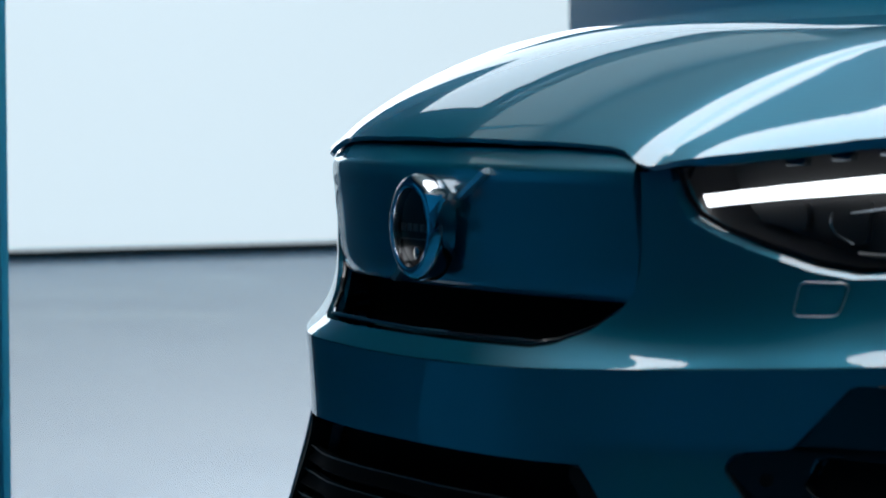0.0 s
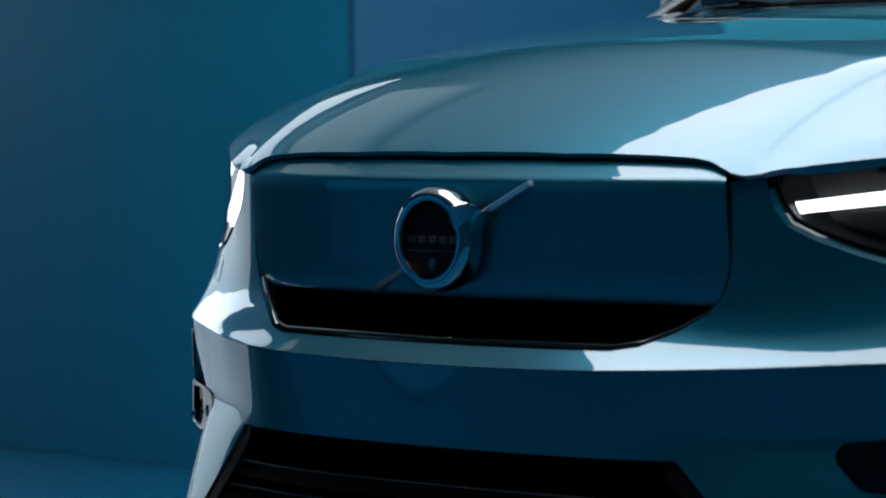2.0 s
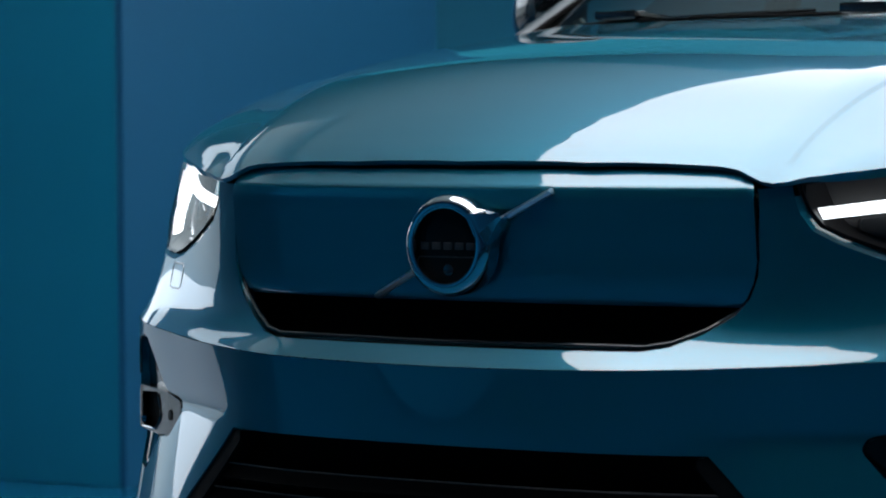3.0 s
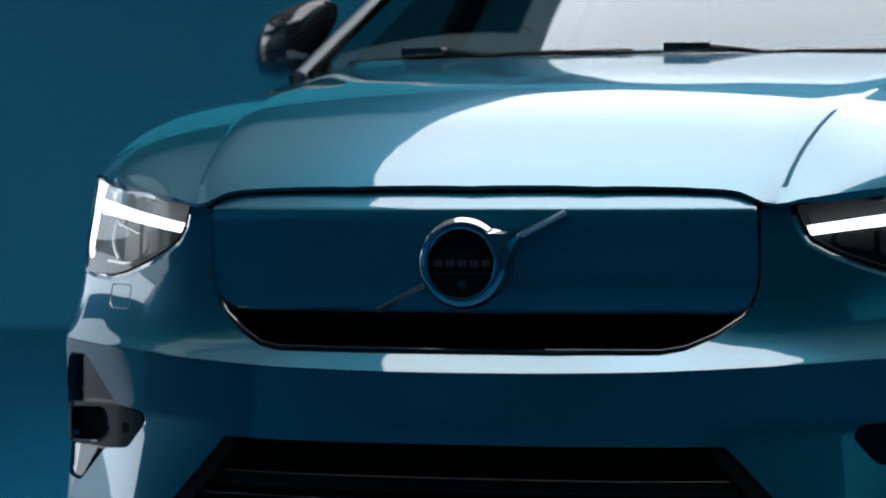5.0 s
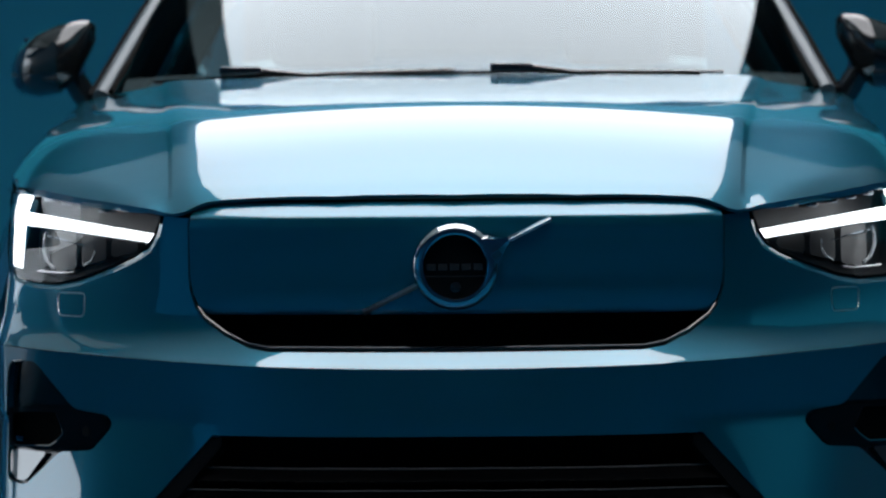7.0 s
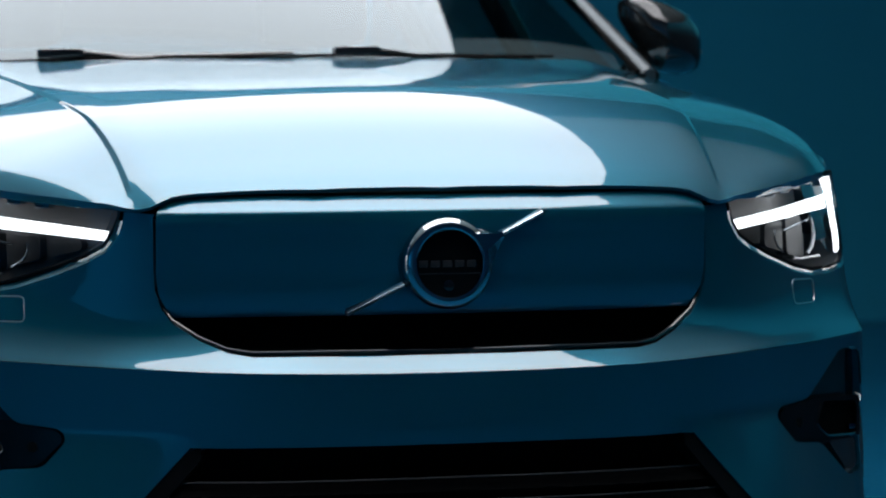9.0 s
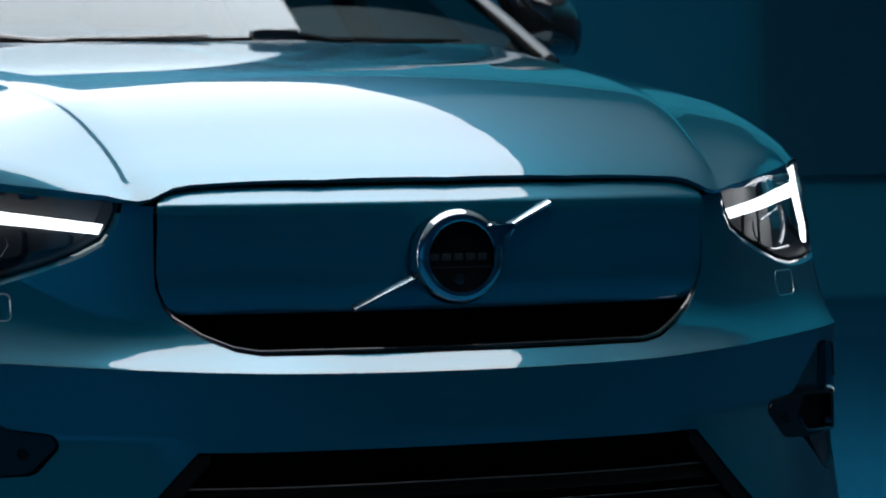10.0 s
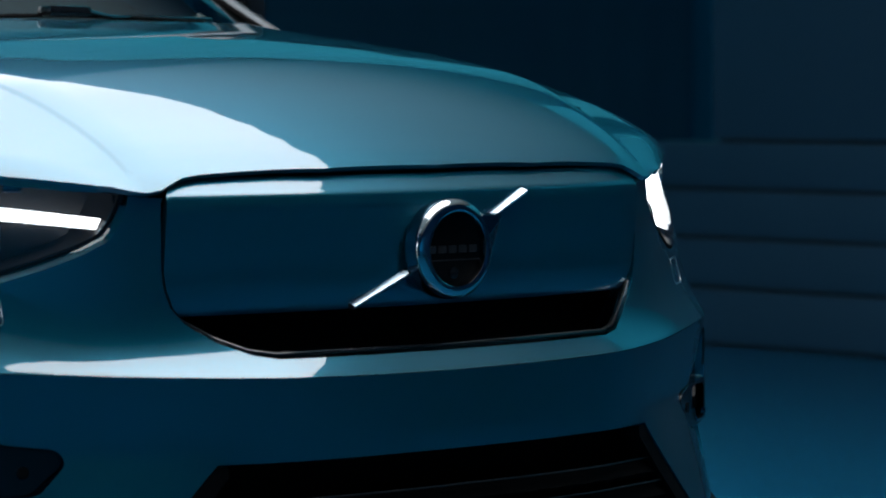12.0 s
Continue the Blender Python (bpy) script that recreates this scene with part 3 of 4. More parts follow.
lamp_top = curve1([(0.45, 0.840), (0.494, 0.847), (0.56, 0.857), (0.64, 0.868), (0.71, 0.879), (0.775, 0.886), (0.80, 0.888)])


def hood_top(a, y):
    xc = crease_x(y)
    if a <= xc:
        s = sweep(B(a) - 0.030, y)
        return prof(s) + crown(s) * (1 - (a / xc) ** 2) - 0.0045 * (max(0, a - xc + 0.045) / 0.045) ** 2
    d = a - xc
    step = 0.0045 + 0.0030 * smooth(0, 0.010, d)
    front = 1 - smooth(0.28, 0.56, y)
    fall = 0.30 + 0.07 * front - 0.075 * smooth(0.30, 0.58, y) * (1 - smooth(0.78, 1.25, y))
    return prof(sweep(B(xc) - 0.030, y)) - fall * d + (0.5 + 0.28 * front) * d * d - 10.5 * d ** 4 - step - 8.0 * max(0, a - 0.77) ** 2


def S_hood(x, y):
    a = abs(x)
    z = hood_top(a, y)
    if a > 0.455:
        # the front edge rolls down to the headlamp
        e = min(a, 0.785)
        slope = (edge_y(e + 0.002) - edge_y(e - 0.002)) / 0.004
        q = (y - edge_y(e)) / math.sqrt(1 + slope * slope)
        if q < 0.036:
            drop = hood_top(a, edge_y(e)) - lamp_top(a) - 0.004
            z -= smooth(0.455, 0.52, a) * drop * (1 - max(-0.1, q) / 0.036) ** 2
    return Vector((x, y, z))


# bonnet
rear = curve1([(0, 1.055), (0.3, 1.085), (0.55, 1.17), (0.70, 1.26), (0.86, 1.36)])
half = [(x, edge_y(x)) for x in (0.0, 0.1, 0.2, 0.3, 0.36, 0.395, 0.42, 0.438, 0.455, 0.472, 0.491, 0.53, 0.57, 0.62, 0.66, 0.70, 0.74, 0.765, 0.785)]
half += [(0.803, 0.50), (0.822, 0.62), (0.845, 0.78), (0.862, 0.95), (0.872, 1.1), (0.88, 1.30)]
half += [(x, rear(x)) for x in (0.86, 0.75, 0.6, 0.45, 0.3, 0.15, 0.0)]
crease_lines = [[(s * (crease_x(0.12 + 0.02 * k) + d), 0.12 + 0.02 * k) for k in range(49)] for s in (1, -1) for d in (-0.030, -0.015, 0.0, 0.003, 0.006, 0.010, 0.020)]
bonnet = sheet("bonnet", mirror_poly(half), S_hood, PAINT, car, "teal painted bonnet with two long creases", 0.012, 0.025, rim=lambda x, y: Vector((0, 0.006, -0.006 - 0.006 * smooth(0.50, 0.56, abs(x)))), stepv=0.009, lines=crease_lines)

# blanked grille panel with the round emblem
top = lambda x: 0.8642 - 0.030 * (1 - math.sqrt(max(0, 1 - (max(0, x - 0.392) / 0.054) ** 2)))
half = [(0, 0.8642)] + [(x, top(x)) for x in (0.2, 0.392, 0.41, 0.425, 0.436, 0.443)] + [(0.446, 0.831), (0.446, 0.74), (0.441, 0.712), (0.430, 0.690), (0.418, 0.677), (0, 0.677)]
sheet("grille_panel", mirror_poly(half), S_panel, PAINT, car, "blanked teal grille panel", 0.012, 0.02, stepv=0.005)

emblem = empty("emblem", "", "")
for key in ("label", "category"):
    if key in emblem:
        del emblem[key]
emblem.parent = car
emblem.location = (0, 0.009, 0.757)


def lathe(profile, seg=64):
    """A ring turned about the y axis from (radius, y) points."""
    bm = bmesh.new()
    rings = [[bm.verts.new((r * math.cos(a), y, r * math.sin(a))) for a in (2 * math.pi * k / seg for k in range(seg))] for r, y in profile]
    for a, b in zip(rings, rings[1:]):
        for k in range(seg):
            bm.faces.new((a[k], a[(k + 1) % seg], b[(k + 1) % seg], b[k]))
    return bm


bm = lathe([(0.0715, 0.014), (0.0718, -0.004)] + [(0.0575 + 0.0143 * math.cos(k * math.pi / 18), -0.006 - 0.0145 * math.sin(k * math.pi / 18)) for k in range(1, 10)] + [(0.0550, -0.0204), (0.0532, -0.0196), (0.0527, -0.018), (0.0526, -0.002)])
bmesh.ops.recalc_face_normals(bm, faces=bm.faces)
part("emblem_ring", bm, CHROME, emblem, "polished chrome ring")
bm = lathe([(0.0530, -0.006), (0.04, -0.0075), (0.02, -0.008), (0.0005, -0.008)], 48)
bmesh.ops.recalc_face_normals(bm, faces=bm.faces)
part("emblem_disc", bm, DISC_BLACK, emblem, "gloss black disc")
# the wordmark as plain bars, one for each letter, and the seam below it
for k in range(5):
    bm = bmesh.new()
    box(bm, (-0.0475 + 0.0194 * k, -0.0098, -0.0055), (-0.0475 + 0.0194 * k + 0.0145, -0.0070, 0.0045), 0.0012)
    part("lettering_bar", bm, DULL_METAL, emblem, "dull silver bar")
bm = bmesh.new()
box(bm, (-0.050, -0.0088, -0.0168), (0.050, -0.0066, -0.0152))
part("emblem_seam", bm, DULL_METAL, emblem)
bm = lathe([(0.0085, -0.006), (0.0085, -0.0098), (0.006, -0.0105), (0.0005, -0.0105)], 20)
bmesh.ops.translate(bm, verts=bm.verts, vec=(0, 0, -0.034))
part("camera_lens", bm, GLOSS_BLACK, emblem, "small round camera lens")

# arrow head between ring and bar: a faceted wedge with a ridge
ang = math.atan2(0.078, 0.158)
bm = bmesh.new()
rows = []
for r, half_w, y0, y1 in ((0.052, 0.036, -0.010, -0.0200), (0.064, 0.0285, -0.008, -0.0198), (0.078, 0.0175, -0.006, -0.0180), (0.090, 0.0085, -0.005, -0.0160), (0.099, 0.0048, -0.004, -0.0140)):
    rows.append([bm.verts.new((r, y, w)) for y, w in ((0.006, -half_w), (y1 + 0.003, -half_w), (y1, -half_w * 0.30), (y1, half_w * 0.70), (y0, half_w), (0.006, half_w))])
for p, q in zip(rows, rows[1:]):
    for k in range(5):
        bm.faces.new((p[k], p[k + 1], q[k + 1], q[k]))
bm.faces.new(rows[0])
bm.faces.new(rows[-1][::-1])
bmesh.ops.rotate(bm, verts=bm.verts, cent=(0, 0, 0), matrix=Matrix.Rotation(-ang, 3, "Y"))
bmesh.ops.recalc_face_normals(bm, faces=bm.faces)
part("emblem_arrow", bm, CHROME, emblem, "faceted chrome arrow head", smooth=False)
for s, a, b in ((1, 0.097, 0.176), (-1, 0.073, 0.172)):
    bm = bmesh.new()
    c, w = (math.cos(ang), math.sin(ang)), 0.0046
    ends = []
    for r in (a, b):
        x, z = s * r * c[0], s * r * c[1]
        y = B(abs(x)) + panel_y(0.757 + z) - 0.009
        ends.append([bm.verts.new((x - dz * c[1], y + dy, z + dz * c[0])) for dz, dy in ((-w, 0.004), (-w, -0.009), (0.0, -0.013), (w, -0.006), (w, 0.004))])
    for k in range(5):
        bm.faces.new((ends[0][k], ends[0][(k + 1) % 5], ends[1][(k + 1) % 5], ends[1][k]))
    bm.faces.new(ends[0][::-1])
    bm.faces.new(ends[1])
    bmesh.ops.recalc_face_normals(bm, faces=bm.faces)
    part("emblem_bar", bm, BAR_METAL, emblem, "slanting chrome bar")

# upper bumper, slot and washer covers
lip = [(0.0, 0.6165), (0.31, 0.618), (0.345, 0.624), (0.385, 0.642), (0.422, 0.668), (0.438, 0.690), (0.4478, 0.72), (0.4492, 0.75), (0.4492, 0.831), (0.447, 0.838)]
lamp = [(0.494, 0.846), (0.56, 0.857), (0.64, 0.868), (0.71, 0.879), (0.775, 0.886), (0.797, 0.880), (0.806, 0.86), (0.808, 0.82), (0.806, 0.775), (0.788, 0.744), (0.765, 0.733), (0.735, 0.727),
        (0.69, 0.725), (0.65, 0.733), (0.589, 0.755), (0.548, 0.773), (0.521, 0.789), (0.507, 0.810), (0.499, 0.83)]


def grow(k, by):
    """A point of the lamp outline moved outwards."""
    n = len(lamp)
    t = Vector(lamp[(k + 1) % n]) - Vector(lamp[k - 1])
    return (lamp[k][0] + t.y / t.length * -by, lamp[k][1] + t.x / t.length * by)


rim_width = curve1([(8, 0.003), (9, 0.0045), (10, 0.008), (11, 0.0095), (15, 0.0100), (17, 0.0085), (18, 0.006)])
lamp_rim = {k: grow(k, rim_width(k)) for k in range(8, 19)}
half = lip + [(0.470, 0.840), (0.491, 0.842)] + [lamp_rim.get(k, lamp[k]) for k in range(18, 1, -1)] + [(0.80, 0.884), (0.835, 0.872), (0.855, 0.80), (0.862, 0.70), (0.862, crease_z(0.862))]
half += [(x, crease_z(x)) for x in (0.82, 0.785, 0.75, 0.7, 0.6, 0.5, 0.4, 0.3, 0.2, 0.1, 0)]
lip_lines = [[(-0.74 + 0.02 * k, crease_z(0.74 - 0.02 * k) + h) for k in range(75)] for h in (0.0035, 0.007, 0.0105, 0.014, 0.0175)]
cover = rounded([(0.638, 0.709), (0.686, 0.709), (0.684, 0.673), (0.639, 0.672)], 0.008)
cover_gap = rounded([(0.6365, 0.7105), (0.6875, 0.7105), (0.6855, 0.6715), (0.6375, 0.6705)], 0.009)
sheet("bumper", mirror_poly(half), S_up, PAINT, car, "teal front bumper", 0.012, 0.02, stepv=0.006, holes=(cover_gap, flip_x(cover_gap)), lines=lip_lines)
for poly in (cover, flip_x(cover)):
    sheet("washer_cover", poly, S_up, PAINT, car, "small square washer cover", 0.01, 0.015)
    # Silver backing and tube stand in for the highlight on the cover's edge.
    sheet("cover_backing", [(x * 1.0, z) for x, z in cover_gap] if poly is cover else flip_x(cover_gap), lambda x, z: S_up(x, z) + Vector((0, 0.004, 0)), SATIN, car, "", 0.012, 0.004)
    side = 1 if poly is cover else -1
    tube("cover_highlight", [tuple(S_up(side * x, z) + Vector((0, 0.0004, 0))) for x, z in dense(cover_gap, 0.006) + cover_gap[:1]], 0.0011, SATIN, car, "thin silver line standing for the light on the cover's edge", seg=6)

slot = mirror_poly([(0.0, 0.690), (0.425, 0.690)] + [(x, z) for x, z in lip[5::-1]])
sheet("slot_backing", mirror_poly([(0.0, 0.72), (0.455, 0.72), (0.455, 0.69), (0.40, 0.63), (0.33, 0.595), (0, 0.59)]), lambda x, z: Vector((x, B(abs(x)) + 0.045, z)), GAP_BLACK, car, "black air slot under the grille panel", 0.04, 0.01)
trim = [(x * s, y_up(x, z) + 0.012, z + 0.0045) for s, seq in ((-1, lip[6:0:-1]), (1, lip[0:7])) for x, z in seq]
tube("slot_trim", trim, 0.0042, GLOSS_BLACK, car, "gloss black trim along the slot")
# dark seal between bonnet and panel
tube("panel_seal", [(x, B(abs(x)) + 0.03, 0.857 if abs(x) < 0.43 else 0.835) for x in [k * 0.045 - 0.495 for k in range(23)]], 0.011, GAP_BLACK, car, "black seal under the bonnet edge")

# lower bumper with side ducts and lower grille
half = [(x, crease_z(x) - 0.0012) for x in (0, 0.1, 0.2, 0.3, 0.4, 0.5, 0.6, 0.7, 0.75, 0.785, 0.82, 0.862)] + [(0.862, 0.34), (0.80, 0.335), (0.66, 0.25), (0.62, 0.25), (0.508, 0.370), (0.406, 0.4795), (0, 0.4795)]
fog = rounded([(0.727, 0.594), (0.776, 0.592), (0.783, 0.54), (0.785, 0.46), (0.783, 0.385), (0.748, 0.379), (0.682, 0.440), (0.620, 0.446), (0.583, 0.488), (0.591, 0.506), (0.655, 0.514)], 0.011)
sheet("lower_bumper", mirror_poly(half), S_low, PAINT, car, "lower teal bumper skin", 0.013, 0.025, holes=(fog, flip_x(fog)))

for s in (1, -1):
    duct = new("side_duct")
    duct.parent = car
    tagged(duct, "gloss black side duct with a framed opening")
    pl = lambda poly: poly if s > 0 else flip_x(poly)
    sheet("duct_panel", pl([(x, z) for x, z in rounded([(0.72, 0.60), (0.79, 0.60), (0.80, 0.46), (0.79, 0.375), (0.745, 0.37), (0.68, 0.43), (0.61, 0.435), (0.575, 0.49), (0.59, 0.515), (0.65, 0.52)], 0.01)]),
          lambda x, z: S_low(x, z) + Vector((0, 0.017, 0)), DUCT_BLACK, duct, "", 0.014, 0.01)
    hole = rounded([(0.688, 0.508), (0.770, 0.503), (0.772, 0.453), (0.762, 0.447), (0.695, 0.450), (0.672, 0.470)], 0.008)
    rimp = rounded([(0.655, 0.5125), (0.778, 0.512), (0.780, 0.444), (0.690, 0.441), (0.625, 0.448), (0.588, 0.488), (0.595, 0.503)], 0.008)
    sheet("duct_frame", pl(rimp), S_duct, DUCT_BLACK, duct, "gloss black frame", 0.01, 0.02, holes=(pl(hole),))
    sheet("duct_opening", pl(hole), lambda x, z: S_duct(x, z) + Vector((0, 0.014, 0)), GAP_BLACK, duct, "dark opening", 0.02, 0.004)
    tube("frame_edge", [tuple(S_duct(s * x, z) - Vector((0, 0.001, 0))) for x, z in ((0.766, 0.4465), (0.735, 0.4475), (0.700, 0.4490), (0.684, 0.460), (0.674, 0.472), (0.680, 0.489), (0.687, 0.505))], 0.0018, GLOSS_BLACK, duct, "thin glossy edge", seg=6)
    p0 = S_duct(s * 0.632, 0.477)
    nrm = (S_duct(s * 0.632 + 0.004, 0.477) - S_duct(s * 0.632 - 0.004, 0.477)).cross(S_duct(s * 0.632, 0.481) - S_duct(s * 0.632, 0.473)).normalized()
    tube("sensor", [tuple(p0 - nrm * 0.003), tuple(p0 + nrm * 0.0015)], 0.0085, MATT_BLACK, duct, "round parking sensor", seg=20)
    fin = rounded([(0.708, 0.437), (0.778, 0.438), (0.779, 0.400), (0.768, 0.386), (0.748, 0.386)], 0.007)
    sheet("duct_fin", pl(fin), lambda x, z: S_low(x, z) + Vector((0, 0.006, 0)), FIN_BLACK, duct, "glossy lower fin of the duct", 0.01, 0.01)
    tube("outline", [(s * x, y_low(x, z) + 0.001, z) for x, z in ((0.782, 0.53), (0.780, 0.56), (0.776, 0.584), (0.768, 0.592), (0.750, 0.593))], 0.0022, GLOSS_BLACK, duct, "thin glossy outline", seg=6)
    bm = bmesh.new()
    box(bm, (-0.006, -0.010, -0.005), (0.006, 0.010, 0.005), 0.002)
    bmesh.ops.translate(bm, verts=bm.verts, vec=(s * 0.758, S_duct(0.758, 0.458).y + 0.006, 0.459))
    part("duct_blade", bm, DARK_CHROME, duct, "small dark metal blade")

grille = new("lower_grille")
grille.parent = car
tagged(grille, "black lower grille with horizontal slats")
sheet("grille_backing", mirror_poly([(0, 0.50), (0.42, 0.50), (0.64, 0.235), (0, 0.235)]), lambda x, z: Vector((x, y_low(x, z) + 0.06, z)), GAP_BLACK, grille, "", 0.05, 0.01)
for k, z0 in enumerate((0.415, 0.378, 0.341, 0.304, 0.267)):
    w = 0.406 + (0.4795 - z0) * 0.93 - 0.02
    half = [(0, z0 + 0.011), (w - 0.010, z0 + 0.011), (w + 0.006, z0 - 0.011), (0, z0 - 0.011)]
    sheet("slat", mirror_poly(half), lambda x, z, z0=z0: Vector((x, y_low(x, z) + 0.014 + (z0 - z) * -0.5, z)), SLAT_BLACK, grille, "", 0.02, 0.02)
    tube("slat_edge", [(x, y_low(x, z0 + 0.011) + 0.009, z0 + 0.011) for x in [(k2 / 10 - 1) * (w - 0.012) for k2 in range(21)]], 0.0011, SLAT_EDGE, grille, "thin grey edge", seg=6)
for s in (1, -1):
    half = [(0.409, 0.476), (0.512, 0.366), (0.622, 0.248), (0.575, 0.248), (0.47, 0.37), (0.39, 0.462), (0.39, 0.476)]
    sheet("side_frame", half if s > 0 else flip_x(half), lambda x, z: S_low(x, z) + Vector((0, 0.003, 0)), MATT_BLACK, grille, "", 0.02, 0.03)

half = [(0, 0.262), (0.62, 0.255), (0.80, 0.33), (0.85, 0.33), (0.85, 0.26), (0.7, 0.20), (0, 0.185)]
sheet("chin", mirror_poly(half), lambda x, z: Vector((x, y_low(x, z) - 0.012, z)), MATT_BLACK, car, "dark plastic chin", 0.03, 0.04)


# headlamps
def headlamp(s):
    h = new("headlamp")
    h.parent = car
    tagged(h, "headlamp with a glowing T-shaped light guide behind clear plastic")
    pl = (lambda poly: poly) if s > 0 else flip_x
    back = lambda d: (lambda x, z: S_up(x, z) + Vector((-s * d * 0.5 * smooth(0.6, 0.78, abs(x)), d, 0)))
    inner = [(0.497, 0.842), (0.64, 0.862), (0.775, 0.880), (0.797, 0.872), (0.802, 0.80), (0.785, 0.749), (0.735, 0.732), (0.69, 0.730), (0.65, 0.738), (0.548, 0.778), (0.523, 0.793), (0.51, 0.811)]
    sheet("lens", pl(lamp), S_up, LENS, h, "clear plastic lens", 0.014, 0.0)
    sheet("housing", pl(lamp), back(0.085), LAMP_DARK, h, "dark lamp housing", 0.02, 0.0)
    # housing walls
    bm = bmesh.new()
    ring = dense(lamp, 0.02)
    f0, f1 = [], []
    for x, z in ring:
        p = S_up(s * x, z)
        f0.append(bm.verts.new(p + Vector((0, 0.004, 0))))
        f1.append(bm.verts.new(back(0.088)(s * x, z)))
    for k in range(len(ring)):
        bm.faces.new((f0[k], f0[(k + 1) % len(ring)], f1[(k + 1) % len(ring)], f1[k]))
    part("housing_wall", bm, LAMP_DARK, h)
    # bright bezel below the lens and dark gasket round it
    tube("gasket", [tuple(S_up(s * x, z) + Vector((0, 0.009, 0))) for x, z in lamp + lamp[:1]], 0.0036, GAP_BLACK, h, "black rubber gasket", seg=8)
    # light guide: bar and upright
    bar = [(0.512, 0.8115), (0.60, 0.8245), (0.70, 0.8385), (0.772, 0.847), (0.772, 0.825), (0.70, 0.8185), (0.60, 0.8072), (0.518, 0.7968)]
    sheet("light_guide_bar", pl(bar), back(0.022), LAMP_WHITE, h, "glowing white light guide", 0.012, 0.006)
    up = [(0.750, 0.877), (0.778, 0.878), (0.789, 0.846), (0.7875, 0.754), (0.769, 0.750), (0.766, 0.80), (0.765, 0.838)]
    sheet("light_guide_upright", pl(up), back(0.008), LAMP_WHITE, h, "glowing white light guide", 0.01, 0.005)
    # reflectors and brackets under the bar
    for x0, w, z1, z0 in ((0.545, 0.05, 0.797, 0.772), (0.605, 0.055, 0.803, 0.757), (0.675, 0.065, 0.810, 0.742)):
        sheet("reflector", pl(rounded([(x0, z1), (x0 + w, z1 + 0.004), (x0 + w, z0 - 0.003), (x0, z0 + 0.008)], 0.008)), back(0.060), LAMP_GREY, h, "dark grey reflector", 0.012, 0.02)
    tube("bracket", [tuple(back(0.036)(s * x, z)) for x, z in ((0.735, 0.812), (0.741, 0.798), (0.741, 0.782), (0.736, 0.768), (0.728, 0.757), (0.716, 0.749))], 0.0032, SATIN, h, "curved satin bracket", seg=8)
    tube("bracket_foot", [tuple(back(0.036)(s * x, z)) for x, z in ((0.752, 0.744), (0.72, 0.7425), (0.69, 0.7415), (0.668, 0.744))], 0.0030, SATIN, h, "satin lower bar", seg=8, flat=0.8)
    tube("bracket_rail", [tuple(back(0.045)(s * x, z)) for x, z in ((0.748, 0.806), (0.70, 0.799), (0.65, 0.790))], 0.0022, DARK_CHROME, h, "thin dark rail under the light guide", seg=6)
    tube("inner_arc", [tuple(back(0.050)(s * x, z)) for x, z in ((0.628, 0.792), (0.626, 0.778), (0.634, 0.764), (0.652, 0.754))], 0.0018, DARK_CHROME, h, "thin curved rib", seg=6)
    for k in range(4):
        x0 = 0.60 + 0.042 * k
        p = back(0.040)(s * x0, 0.853 + 0.006 * k)
        bm = bmesh.new()
        box(bm, (-0.013, -0.010, -0.006), (0.013, 0.012, 0.006), 0.003)
        bmesh.ops.transform(bm, matrix=Matrix.Translation(p) @ Matrix.Rotation(s * 0.6, 4, "Z"), verts=bm.verts)
        part("led_cell", bm, DARK_CHROME, h, "small square light cell")
    bm = bmesh.new()
    rows = []
    for j in range(8 * 8, 18 * 8 + 1):
        k, f = min(17, j // 8), j / 8 - min(17, j // 8)
        o, i = Vector(lamp_rim[k]).lerp(Vector(lamp_rim[k + 1]), f), Vector(lamp[k]).lerp(Vector(lamp[k + 1]), f)
        out, lens_edge = S_up(s * o.x, o.y), S_up(s * i.x, i.y)
        deep = 0.75 * rim_width(k + f)
        rows.append([bm.verts.new(p) for p in (out + Vector((0, 0.004, 0)), out, lens_edge + Vector((0, deep, 0)), lens_edge + Vector((0, deep + 0.012, 0)))])
    for p, q in zip(rows, rows[1:]):
        for k in range(3):
            bm.faces.new((p[k], p[k + 1], q[k + 1], q[k]))
    bmesh.ops.recalc_face_normals(bm, faces=bm.faces)
    part("lamp_bezel", bm, PAINT, h, "painted chamfer below the lens")


for s in (1, -1):
    headlamp(s)

# ---- car: sides, cabin and wheels ----
width = curve1([(0.40, 0.785), (0.465, 0.808), (0.52, 0.836), (0.6, 0.862), (0.8, 0.899), (1.0, 0.912), (1.5, 0.918), (2.5, 0.918), (3.4, 0.915), (3.9, 0.885), (4.2, 0.83), (4.42, 0.72)])
tumble = curve1([(0.15, -0.07), (0.25, -0.035), (0.4, -0.012), (0.6, 0.0), (0.7, -0.003), (0.76, -0.012), (0.82, -0.038), (0.87, -0.060), (0.95, -0.078), (1.05, -0.10)])


def side_of(s):
    return lambda y, z: Vector((s * (width(y) + tumble(z)), y, z))


def arch(y0, r, n=14, z0=0.30):
    return [(y0 - r * math.cos(math.pi * k / n), 0.365 + r * math.sin(math.pi * k / n)) for k in range(n + 1)]


